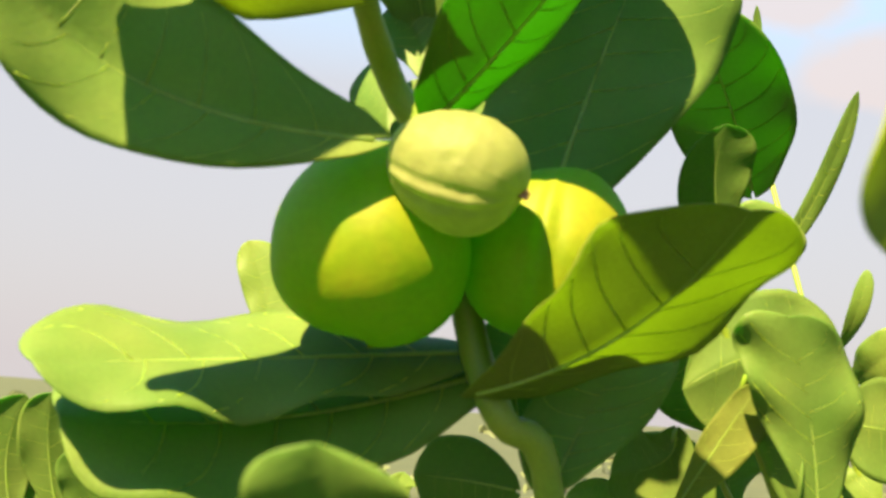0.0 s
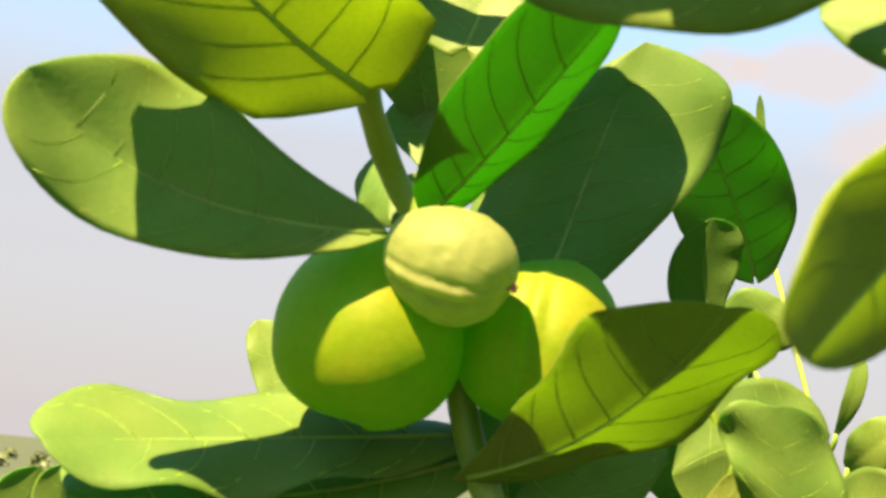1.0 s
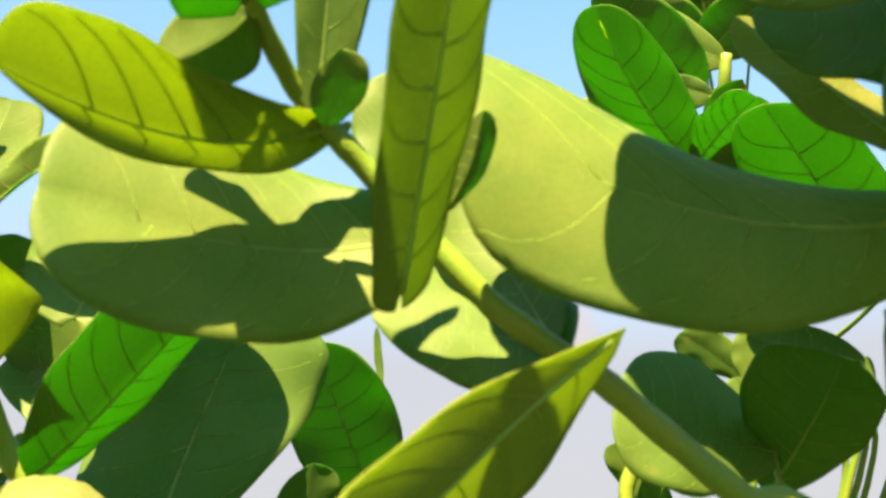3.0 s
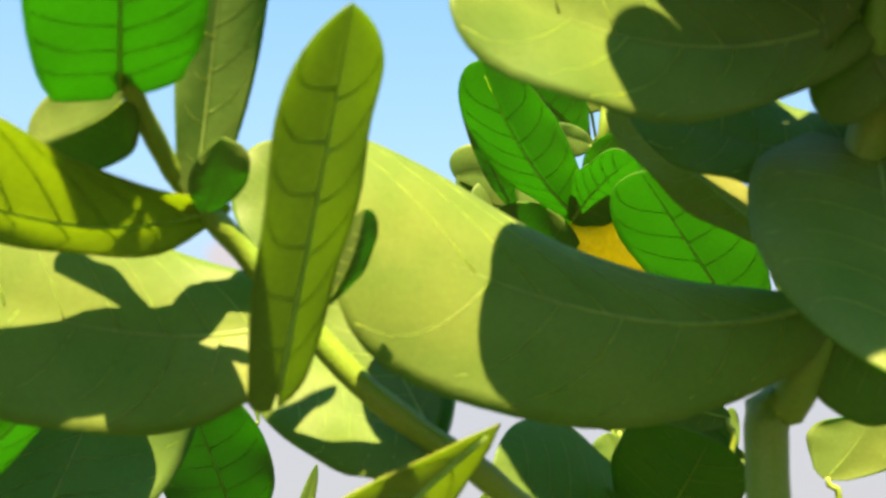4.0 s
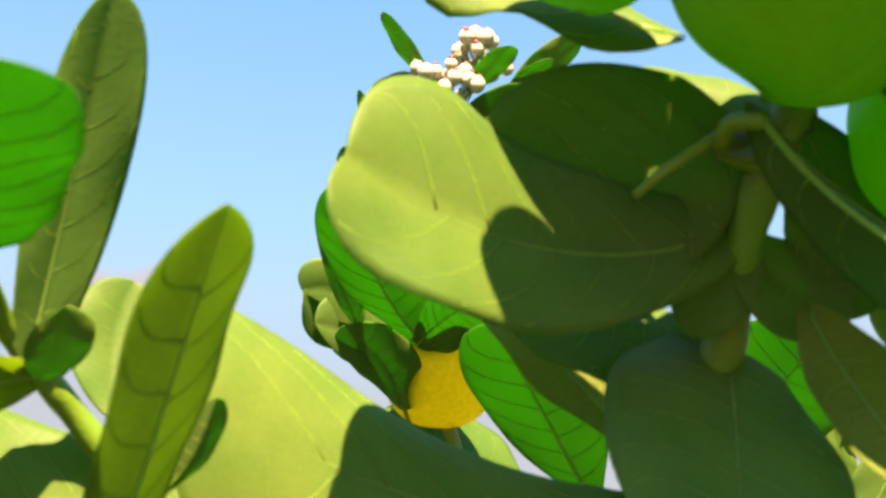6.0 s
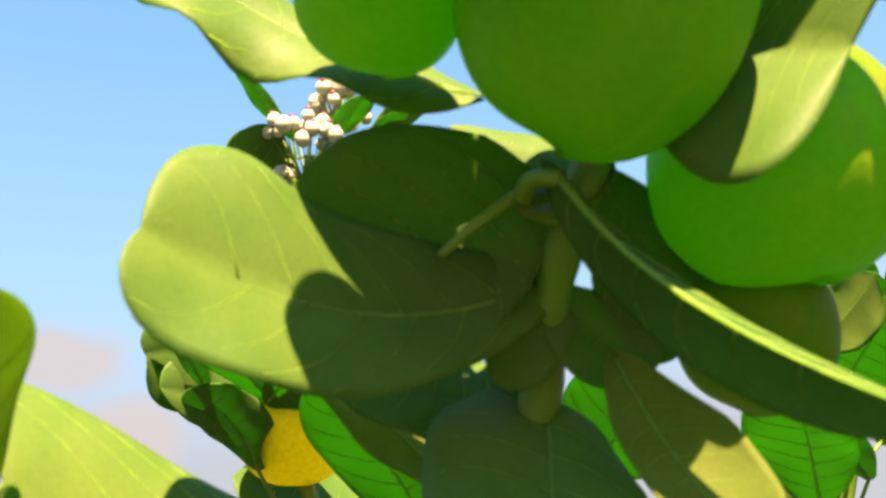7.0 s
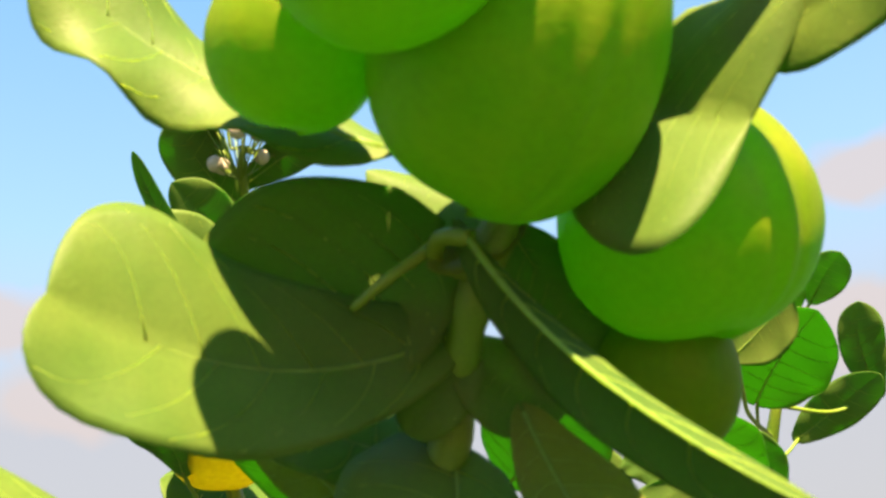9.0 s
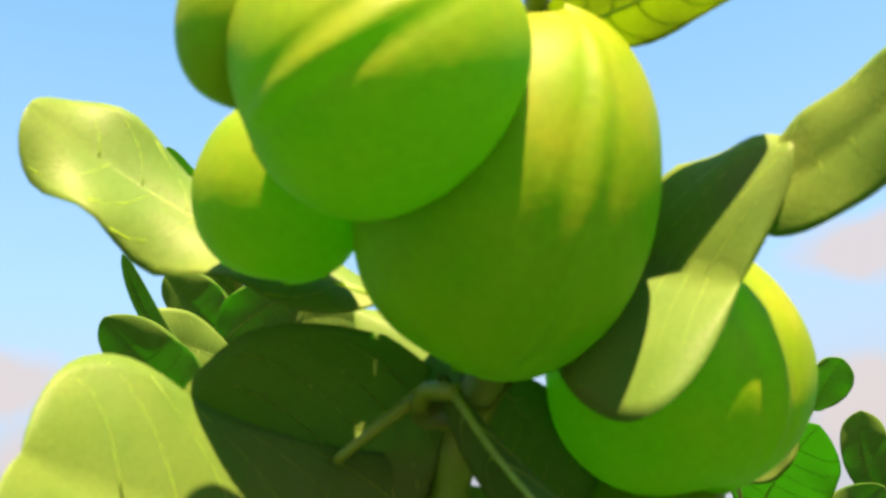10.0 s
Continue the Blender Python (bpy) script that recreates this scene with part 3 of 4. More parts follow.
leaf(branch_c, (0.402, 0.237, 0.376), (0.317, 0.259, 0.354), (0.224, 0.265, 0.374), (0.260, 0.257, 0.316), (0.271, 0.266, 0.418), widest=0.68, wave=0.018, lobe=0.3, blunt=2.8)
leaf(branch_c, (0.391, 0.225, 0.420), (0.363, 0.261, 0.391), (0.328, 0.299, 0.349), (0.309, 0.262, 0.436), (0.385, 0.238, 0.361), widest=0.5, lobe=0.3)
leaf(branch_c, (0.413, 0.201, 0.424), (0.402, 0.229, 0.443), (0.378, 0.261, 0.468), (0.397, 0.235, 0.420), (0.411, 0.229, 0.452))
leaf(branch_c, (0.406, 0.303, 0.264), (0.321, 0.330, 0.258), (0.205, 0.346, 0.295), (0.256, 0.349, 0.218), (0.238, 0.358, 0.332), widest=0.7, wave=0.01, lobe=0.3, blunt=3.2)
stem(branch_c, [(0.401, 0.213, 0.396, 0.0035), (0.381, 0.216, 0.400, 0.0040), (0.373, 0.204, 0.405, 0.0042), (0.377, 0.188, 0.400, 0.0040)], root=False)
leaf(branch_c, (0.375, 0.189, 0.401), (0.393, 0.148, 0.330), (0.397, 0.061, 0.254), (0.403, 0.173, 0.322), (0.409, 0.140, 0.324), widest=0.55, wave=0.012, lobe=0.25)
leaf(branch_c, (0.427, 0.220, 0.337), (0.430, 0.200, 0.289), (0.426, 0.164, 0.241), (0.414, 0.211, 0.289), (0.441, 0.174, 0.293), widest=0.5, olive=1)
leaf(branch_c, (0.425, 0.267, 0.330), (0.402, 0.247, 0.269), (0.377, 0.229, 0.208), (0.431, 0.214, 0.252), (0.365, 0.285, 0.307), widest=0.45, lobe=0.4)
leaf(branch_c, (0.418, 0.266, 0.328), (0.388, 0.301, 0.341), (0.345, 0.342, 0.376), (0.380, 0.303, 0.319), (0.398, 0.305, 0.372), wave=0.03)
leaf(branch_c, (0.419, 0.335, 0.309), (0.391, 0.353, 0.348), (0.356, 0.375, 0.398), (0.405, 0.351, 0.357), (0.377, 0.356, 0.335), olive=1, widest=0.5)
leaf(branch_c, (0.357, 0.220, 0.455), (0.293, 0.271, 0.501), (0.218, 0.289, 0.547), (0.258, 0.279, 0.482), (0.285, 0.281, 0.540), wave=0.05, widest=0.62, lobe=0.3)
leaf(branch_c, (0.426, 0.139, 0.464), (0.433, 0.111, 0.440), (0.439, 0.082, 0.422), (0.446, 0.052, 0.480), (0.401, 0.132, 0.376), widest=0.55, wave=0.025, lobe=0.6)
leaf(branch_c, (0.441, 0.078, 0.465), (0.446, 0.041, 0.459), (0.438, -0.027, 0.474), (0.445, 0.037, 0.483), (0.448, 0.040, 0.434), wave=0.02)
leaf(branch_c, (0.379, 0.110, 0.540), (0.392, 0.070, 0.537), (0.416, 0.009, 0.543), (0.408, 0.079, 0.529), (0.367, 0.050, 0.554), olive=1, widest=0.5)
leaf(branch_c, (0.415, 0.233, 0.362), (0.402, 0.244, 0.350), (0.390, 0.261, 0.335), (0.409, 0.243, 0.337), (0.390, 0.248, 0.363))
leaf(branch_c, (0.411, 0.237, 0.374), (0.432, 0.234, 0.354), (0.457, 0.221, 0.342), (0.452, 0.224, 0.377), (0.415, 0.238, 0.336))
leaf(branch_c, (0.409, 0.197, 0.414), (0.440, 0.208, 0.397), (0.474, 0.213, 0.353), (0.477, 0.199, 0.395), (0.436, 0.232, 0.365))
stem(branch_c, [(0.353, 0.245, 0.383, 0.0022), (0.360, 0.228, 0.392, 0.0026), (0.378, 0.216, 0.407, 0.0030)], root=False)
leaf(branch_c, (0.415, 0.195, 0.425), (0.405, 0.204, 0.412), (0.373, 0.212, 0.393), (0.404, 0.196, 0.401), (0.395, 0.211, 0.415), olive=1)
leaf(branch_c, (0.414, 0.310, 0.263), (0.430, 0.309, 0.244), (0.457, 0.303, 0.224), (0.445, 0.293, 0.249), (0.422, 0.322, 0.225))
stem(shrub_e, [(0.629, 0.799, 0.350, 0.0080), (0.604, 0.783, 0.424, 0.0075), (0.576, 0.784, 0.503, 0.0070), (0.548, 0.700, 0.560, 0.0060), (0.545, 0.681, 0.596, 0.0050)])
fruit(shrub_e, (0.570, 0.758, 0.485), (0.583, 0.755, 0.437), 0.0504, "ripe")
leaf(shrub_e, (0.518, 0.703, 0.491), (0.450, 0.655, 0.510), (0.375, 0.578, 0.535), (0.474, 0.634, 0.526), (0.413, 0.669, 0.519), curl=-0.1)
leaf(shrub_e, (0.464, 0.715, 0.501), (0.437, 0.717, 0.523), (0.415, 0.728, 0.521), (0.440, 0.727, 0.499), (0.435, 0.705, 0.547))
leaf(shrub_e, (0.512, 0.697, 0.485), (0.503, 0.638, 0.487), (0.495, 0.569, 0.481), (0.541, 0.657, 0.479), (0.476, 0.614, 0.490))
leaf(shrub_e, (0.603, 0.592, 0.349), (0.528, 0.545, 0.389), (0.445, 0.487, 0.422), (0.552, 0.511, 0.396), (0.491, 0.570, 0.393), wave=0.01)
leaf(shrub_e, (0.520, 0.731, 0.502), (0.530, 0.673, 0.507), (0.542, 0.616, 0.505), (0.566, 0.695, 0.492), (0.504, 0.648, 0.514))
leaf(shrub_e, (0.530, 0.744, 0.487), (0.479, 0.732, 0.492), (0.425, 0.722, 0.493), (0.488, 0.738, 0.466), (0.470, 0.724, 0.524))
leaf(shrub_e, (0.505, 0.750, 0.504), (0.454, 0.736, 0.512), (0.416, 0.729, 0.514), (0.448, 0.750, 0.485), (0.446, 0.725, 0.546))
leaf(shrub_e, (0.463, 0.715, 0.496), (0.428, 0.685, 0.520), (0.390, 0.654, 0.567), (0.419, 0.689, 0.520), (0.438, 0.676, 0.528))
leaf(shrub_e, (0.551, 0.742, 0.600), (0.496, 0.720, 0.619), (0.431, 0.699, 0.655), (0.478, 0.737, 0.608), (0.516, 0.696, 0.637))
leaf(shrub_e, (0.529, 0.752, 0.446), (0.500, 0.734, 0.473), (0.448, 0.716, 0.493), (0.477, 0.746, 0.469), (0.522, 0.718, 0.486))
leaf(shrub_e, (0.683, 0.798, 0.407), (0.619, 0.807, 0.431), (0.541, 0.820, 0.457), (0.598, 0.794, 0.397), (0.651, 0.823, 0.473))
leaf(shrub_e, (0.539, 0.703, 0.565), (0.520, 0.710, 0.573), (0.498, 0.718, 0.579), (0.523, 0.717, 0.557), (0.522, 0.703, 0.582))
leaf(shrub_e, (0.539, 0.716, 0.540), (0.539, 0.686, 0.549), (0.546, 0.662, 0.559), (0.552, 0.684, 0.537), (0.528, 0.691, 0.552))
stem(shrub_f, [(0.972, 1.348, 0.590, 0.0090), (0.878, 1.203, 0.802, 0.0085), (0.811, 1.109, 0.886, 0.0070), (0.760, 1.045, 0.956, 0.0060), (0.749, 1.021, 0.980, 0.0040)])
leaf(shrub_f, (0.729, 1.029, 1.004), (0.676, 1.011, 1.030), (0.626, 0.984, 1.061), (0.651, 1.015, 1.042), (0.691, 1.003, 1.030))
leaf(shrub_f, (0.764, 0.990, 0.991), (0.768, 0.950, 1.004), (0.772, 0.906, 1.018), (0.787, 0.935, 1.005), (0.750, 0.957, 1.009))
leaf(shrub_f, (0.818, 0.984, 0.990), (0.835, 0.922, 1.016), (0.855, 0.859, 1.035), (0.820, 0.919, 1.033), (0.851, 0.919, 1.004))
leaf(shrub_f, (0.737, 1.072, 0.976), (0.699, 1.065, 0.996), (0.664, 1.049, 1.006), (0.685, 1.083, 0.981), (0.714, 1.046, 1.011))
leaf(shrub_f, (0.777, 1.080, 0.923), (0.712, 1.067, 0.958), (0.658, 1.038, 1.003), (0.678, 1.092, 0.947), (0.726, 1.035, 0.995))
leaf(shrub_f, (0.776, 1.065, 0.947), (0.802, 0.994, 0.968), (0.830, 0.927, 0.975), (0.822, 0.995, 0.948), (0.781, 0.991, 0.991))
leaf(shrub_f, (0.823, 0.999, 1.000), (0.823, 0.948, 1.010), (0.831, 0.896, 1.013), (0.813, 0.952, 1.013), (0.837, 0.941, 1.006))
leaf(shrub_f, (0.571, 0.762, 0.640), (0.506, 0.743, 0.675), (0.449, 0.705, 0.725), (0.498, 0.747, 0.673), (0.512, 0.736, 0.681), wave=0.005)
leaf(shrub_f, (0.641, 0.842, 0.705), (0.583, 0.843, 0.715), (0.528, 0.848, 0.710), (0.588, 0.856, 0.681), (0.572, 0.831, 0.750))
leaf(shrub_f, (0.731, 1.020, 0.823), (0.678, 0.999, 0.845), (0.625, 0.985, 0.873), (0.665, 1.015, 0.827), (0.702, 0.975, 0.867))
leaf(shrub_f, (0.708, 0.980, 0.803), (0.724, 0.923, 0.822), (0.753, 0.871, 0.836), (0.753, 0.923, 0.788), (0.690, 0.932, 0.842))
leaf(shrub_f, (0.753, 0.957, 0.797), (0.782, 0.891, 0.813), (0.824, 0.845, 0.793), (0.776, 0.882, 0.835), (0.797, 0.895, 0.787))
flower_cluster(shrub_f, (0.738, 1.011, 0.984), 0.060)
flower_cluster(shrub_f, (0.774, 0.982, 1.047), 0.046)
stem(shrub_g, [(1.145, 0.618, 0.347, 0.0090), (1.136, 0.565, 0.452, 0.0080), (1.120, 0.518, 0.529, 0.0060), (1.150, 0.519, 0.583, 0.0050), (1.164, 0.513, 0.618, 0.0040)])
leaf(shrub_g, (0.712, 0.532, 0.398), (0.685, 0.465, 0.410), (0.663, 0.400, 0.429), (0.732, 0.451, 0.387), (0.639, 0.470, 0.439))
leaf(shrub_g, (0.866, 0.430, 0.364), (0.811, 0.391, 0.391), (0.753, 0.353, 0.417), (0.831, 0.362, 0.385), (0.782, 0.427, 0.403))
leaf(shrub_g, (1.071, 0.517, 0.508), (1.029, 0.454, 0.528), (0.991, 0.379, 0.547), (1.081, 0.441, 0.502), (0.975, 0.470, 0.545))
leaf(shrub_g, (1.241, 0.524, 0.656), (1.228, 0.490, 0.675), (1.215, 0.457, 0.689), (1.216, 0.501, 0.688), (1.242, 0.476, 0.657))
leaf(shrub_g, (1.230, 0.552, 0.642), (1.209, 0.533, 0.661), (1.190, 0.511, 0.677), (1.197, 0.547, 0.669), (1.220, 0.516, 0.658))
leaf(shrub_g, (1.253, 0.475, 0.526), (1.212, 0.462, 0.575), (1.188, 0.438, 0.615), (1.202, 0.482, 0.573), (1.225, 0.436, 0.579))
leaf(shrub_g, (1.211, 0.564, 0.494), (1.213, 0.511, 0.514), (1.207, 0.445, 0.535), (1.200, 0.523, 0.534), (1.226, 0.496, 0.496))
leaf(shrub_g, (1.178, 0.580, 0.569), (1.148, 0.571, 0.600), (1.111, 0.551, 0.630), (1.157, 0.551, 0.609), (1.138, 0.585, 0.600))
leaf(shrub_g, (1.154, 0.565, 0.558), (1.125, 0.557, 0.585), (1.098, 0.545, 0.611), (1.120, 0.570, 0.575), (1.135, 0.545, 0.579))
leaf(shrub_g, (1.241, 0.572, 0.645), (1.214, 0.557, 0.676), (1.185, 0.546, 0.699), (1.228, 0.522, 0.691), (1.208, 0.571, 0.669))
leaf(shrub_g, (0.997, 0.461, 0.404), (0.969, 0.457, 0.427), (0.946, 0.446, 0.446), (0.961, 0.470, 0.425), (0.980, 0.440, 0.424))
leaf(shrub_g, (1.012, 0.606, 0.428), (0.999, 0.611, 0.458), (0.983, 0.624, 0.478), (0.981, 0.636, 0.451), (1.014, 0.592, 0.460))
leaf(shrub_g, (0.991, 0.647, 0.406), (0.977, 0.645, 0.458), (0.967, 0.646, 0.485), (0.968, 0.658, 0.455), (0.990, 0.634, 0.444))
leaf(shrub_g, (1.043, 0.570, 0.421), (1.052, 0.554, 0.426), (1.064, 0.535, 0.428), (1.059, 0.555, 0.395), (1.051, 0.551, 0.434))
leaf(shrub_g, (0.927, 0.573, 0.373), (0.935, 0.553, 0.401), (0.949, 0.527, 0.417), (0.969, 0.513, 0.378), (0.913, 0.582, 0.401))
leaf(shrub_g, (0.878, 0.403, 0.494), (0.888, 0.371, 0.515), (0.892, 0.345, 0.536), (0.900, 0.371, 0.486), (0.874, 0.377, 0.536))
leaf(shrub_g, (0.670, 0.580, 0.482), (0.682, 0.567, 0.485), (0.694, 0.553, 0.491), (0.686, 0.569, 0.475), (0.679, 0.566, 0.493))
stem(shrub_d, [(0.454, 0.733, 0.139, 0.0070), (0.446, 0.718, 0.185, 0.0065), (0.441, 0.714, 0.221, 0.0060), (0.475, 0.684, 0.292, 0.0050), (0.478, 0.675, 0.316, 0.0040)])
leaf(shrub_d, (0.426, 0.489, 0.196), (0.381, 0.490, 0.206), (0.331, 0.489, 0.221), (0.359, 0.486, 0.170), (0.385, 0.499, 0.250), wave=0.02)
leaf(shrub_d, (0.435, 0.510, 0.180), (0.426, 0.449, 0.205), (0.415, 0.401, 0.225), (0.450, 0.434, 0.195), (0.395, 0.462, 0.231))
leaf(shrub_d, (0.567, 0.588, 0.289), (0.527, 0.590, 0.295), (0.491, 0.610, 0.308), (0.529, 0.584, 0.310), (0.524, 0.598, 0.277))
leaf(shrub_d, (0.520, 0.669, 0.295), (0.495, 0.667, 0.311), (0.468, 0.666, 0.325), (0.482, 0.676, 0.305), (0.504, 0.658, 0.323))
leaf(shrub_d, (0.514, 0.651, 0.289), (0.513, 0.645, 0.308), (0.515, 0.638, 0.325), (0.502, 0.651, 0.309), (0.525, 0.638, 0.307))
leaf(shrub_d, (0.619, 0.658, 0.270), (0.619, 0.651, 0.294), (0.616, 0.647, 0.314), (0.613, 0.656, 0.294), (0.623, 0.647, 0.297))
leaf(shrub_d, (0.591, 0.629, 0.268), (0.567, 0.628, 0.288), (0.532, 0.636, 0.299), (0.574, 0.617, 0.307), (0.559, 0.639, 0.269))
leaf(shrub_d, (0.484, 0.731, 0.191), (0.461, 0.727, 0.221), (0.433, 0.722, 0.250), (0.444, 0.735, 0.221), (0.472, 0.719, 0.226))
leaf(shrub_d, (0.381, 0.743, 0.148), (0.366, 0.724, 0.172), (0.350, 0.705, 0.193), (0.353, 0.729, 0.171), (0.382, 0.717, 0.174))
leaf(shrub_d, (0.514, 0.691, 0.190), (0.489, 0.693, 0.195), (0.466, 0.695, 0.193), (0.490, 0.695, 0.180), (0.489, 0.691, 0.206))
leaf(shrub_d, (0.207, 0.731, 0.156), (0.197, 0.717, 0.186), (0.198, 0.700, 0.217), (0.219, 0.711, 0.196), (0.176, 0.723, 0.173))
leaf(shrub_d, (0.343, 1.140, 0.393), (0.335, 1.132, 0.428), (0.330, 1.121, 0.462), (0.331, 1.133, 0.427), (0.340, 1.130, 0.428))
leaf(shrub_d, (0.287, 0.911, 0.162), (0.313, 0.874, 0.215), (0.326, 0.830, 0.286), (0.307, 0.874, 0.221), (0.320, 0.873, 0.211), wave=0.005)
leaf(shrub_d, (0.275, 0.915, 0.161), (0.278, 0.890, 0.181), (0.292, 0.882, 0.203), (0.251, 0.894, 0.197), (0.306, 0.884, 0.171))
leaf(shrub_d, (0.281, 0.754, 0.083), (0.236, 0.747, 0.083), (0.188, 0.740, 0.058), (0.251, 0.759, 0.127), (0.231, 0.750, 0.038))
leaf(shrub_d, (0.259, 0.698, -0.007), (0.249, 0.687, 0.047), (0.231, 0.674, 0.101), (0.208, 0.683, 0.071), (0.279, 0.692, 0.061), wave=0.05)
leaf(shrub_d, (0.232, 0.728, 0.078), (0.233, 0.718, 0.037), (0.246, 0.703, -0.007), (0.242, 0.695, 0.038), (0.229, 0.730, 0.037))
leaf(shrub_d, (0.188, 0.739, -0.013), (0.208, 0.725, 0.027), (0.226, 0.709, 0.062), (0.227, 0.710, 0.027), (0.202, 0.727, 0.038), olive=1)
leaf(shrub_d, (0.305, 0.789, 0.047), (0.321, 0.762, 0.043), (0.347, 0.740, 0.042), (0.321, 0.761, 0.009), (0.320, 0.761, 0.076))
leaf(shrub_d, (0.327, 0.823, 0.076), (0.334, 0.797, 0.090), (0.353, 0.788, 0.108), (0.324, 0.801, 0.103), (0.344, 0.794, 0.078))
leaf(shrub_d, (0.350, 0.919, 0.106), (0.353, 0.894, 0.133), (0.357, 0.888, 0.164), (0.347, 0.896, 0.135), (0.361, 0.890, 0.135), wave=0.005)
leaf(shrub_d, (0.224, 0.812, -0.020), (0.196, 0.809, 0.002), (0.173, 0.804, 0.028), (0.182, 0.812, -0.010), (0.219, 0.805, 0.019))
leaf(shrub_d, (0.246, 0.829, 0.034), (0.210, 0.817, 0.060), (0.176, 0.812, 0.096), (0.184, 0.823, 0.051), (0.238, 0.808, 0.093))
leaf(shrub_d, (0.085, 0.693, -0.008), (0.056, 0.715, -0.006), (0.026, 0.735, -0.006), (0.056, 0.716, 0.020), (0.058, 0.713, -0.035))
leaf(shrub_d, (0.084, 0.695, 0.034), (0.079, 0.705, 0.065), (0.076, 0.713, 0.089), (0.103, 0.703, 0.051), (0.059, 0.705, 0.070))
leaf(shrub_d, (0.327, 1.240, 0.317), (0.324, 1.219, 0.395), (0.315, 1.201, 0.454), (0.317, 1.223, 0.389), (0.329, 1.218, 0.395))
leaf(shrub_d, (0.194, 0.780, 0.033), (0.186, 0.781, 0.011), (0.152, 0.777, 0.001), (0.171, 0.785, 0.031), (0.187, 0.779, -0.018))
leaf(shrub_d, (0.165, 0.804, -0.018), (0.150, 0.807, -0.008), (0.128, 0.809, -0.018), (0.147, 0.806, -0.023), (0.150, 0.807, -0.003))
leaf(shrub_d, (0.258, 0.865, -0.020), (0.253, 0.868, -0.001), (0.260, 0.866, 0.024), (0.276, 0.862, 0.009), (0.242, 0.870, -0.006))
leaf(shrub_d, (0.323, 0.845, -0.014), (0.334, 0.842, 0.007), (0.351, 0.836, 0.016), (0.327, 0.845, 0.010), (0.351, 0.834, -0.011))
leaf(shrub_d, (0.496, 0.661, 0.250), (0.472, 0.671, 0.271), (0.443, 0.689, 0.255), (0.476, 0.668, 0.277), (0.463, 0.681, 0.242))
leaf(shrub_d, (0.563, 0.620, 0.241), (0.560, 0.617, 0.265), (0.568, 0.607, 0.286), (0.592, 0.595, 0.259), (0.522, 0.644, 0.258))
leaf(shrub_d, (0.488, 0.607, 0.250), (0.484, 0.608, 0.262), (0.478, 0.608, 0.276), (0.470, 0.616, 0.260), (0.494, 0.601, 0.262))
leaf(shrub_d, (0.535, 0.636, 0.262), (0.529, 0.637, 0.274), (0.523, 0.638, 0.287), (0.520, 0.643, 0.270), (0.538, 0.631, 0.276))
leaf(shrub_d, (0.599, 0.528, 0.237), (0.612, 0.512, 0.256), (0.620, 0.501, 0.274), (0.641, 0.486, 0.250), (0.590, 0.529, 0.269))
leaf(shrub_d, (0.646, 0.583, 0.375), (0.637, 0.580, 0.401), (0.627, 0.579, 0.424), (0.627, 0.588, 0.402), (0.644, 0.569, 0.413))
stem(shrub_h, [(-0.220, 0.818, -0.126, 0.0070), (-0.217, 0.806, -0.080, 0.0060), (-0.215, 0.800, -0.050, 0.0050)])
leaf(shrub_h, (-0.206, 0.793, -0.047), (-0.213, 0.784, -0.009), (-0.212, 0.775, 0.026), (-0.198, 0.789, -0.001), (-0.231, 0.777, -0.008))
leaf(shrub_h, (-0.238, 0.802, -0.054), (-0.243, 0.794, -0.015), (-0.233, 0.788, 0.023), (-0.226, 0.800, -0.018), (-0.266, 0.784, -0.017))
leaf(shrub_h, (-0.177, 0.780, -0.056), (-0.182, 0.771, -0.031), (-0.189, 0.760, -0.008), (-0.197, 0.766, -0.032), (-0.162, 0.777, -0.030))
leaf(shrub_h, (-0.208, 0.813, -0.051), (-0.231, 0.807, -0.037), (-0.256, 0.799, -0.022), (-0.231, 0.809, -0.015), (-0.232, 0.805, -0.052))
leaf(shrub_h, (-0.101, 0.658, -0.030), (-0.116, 0.655, -0.021), (-0.131, 0.651, -0.018), (-0.115, 0.654, -0.027), (-0.111, 0.656, -0.016))
leaf(shrub_h, (0.020, 0.953, -0.046), (0.010, 0.954, -0.034), (0.015, 0.955, -0.018), (0.001, 0.953, -0.039), (0.028, 0.954, -0.028))
stem(branch_a, [(0.123, 0.687, -0.430, 0.0035), (0.034, 0.767, -0.182, 0.0030), (-0.071, 0.816, 0.015, 0.0026), (-0.075, 0.798, 0.065, 0.0020)], root=False)
stem(shrub_e, [(0.582, 0.783, 0.487, 0.0026), (0.523, 0.759, 0.482, 0.0022), (0.494, 0.738, 0.488, 0.0020), (0.464, 0.715, 0.501, 0.0018)], root=False)
stem(shrub_e, [(0.629, 0.799, 0.350, 0.0026), (0.616, 0.705, 0.338, 0.0022), (0.610, 0.650, 0.340, 0.0020), (0.603, 0.592, 0.349, 0.0018)], root=False)
stem(shrub_e, [(0.582, 0.783, 0.487, 0.0026), (0.551, 0.767, 0.483, 0.0022), (0.536, 0.750, 0.490, 0.0020), (0.520, 0.731, 0.502, 0.0018)], root=False)
stem(shrub_e, [(0.588, 0.783, 0.471, 0.0026), (0.559, 0.773, 0.467, 0.0022), (0.544, 0.760, 0.474, 0.0020), (0.530, 0.744, 0.487, 0.0018)], root=False)
stem(shrub_e, [(0.582, 0.783, 0.487, 0.0026), (0.544, 0.777, 0.484, 0.0022), (0.524, 0.764, 0.491, 0.0020), (0.505, 0.750, 0.504, 0.0018)], root=False)
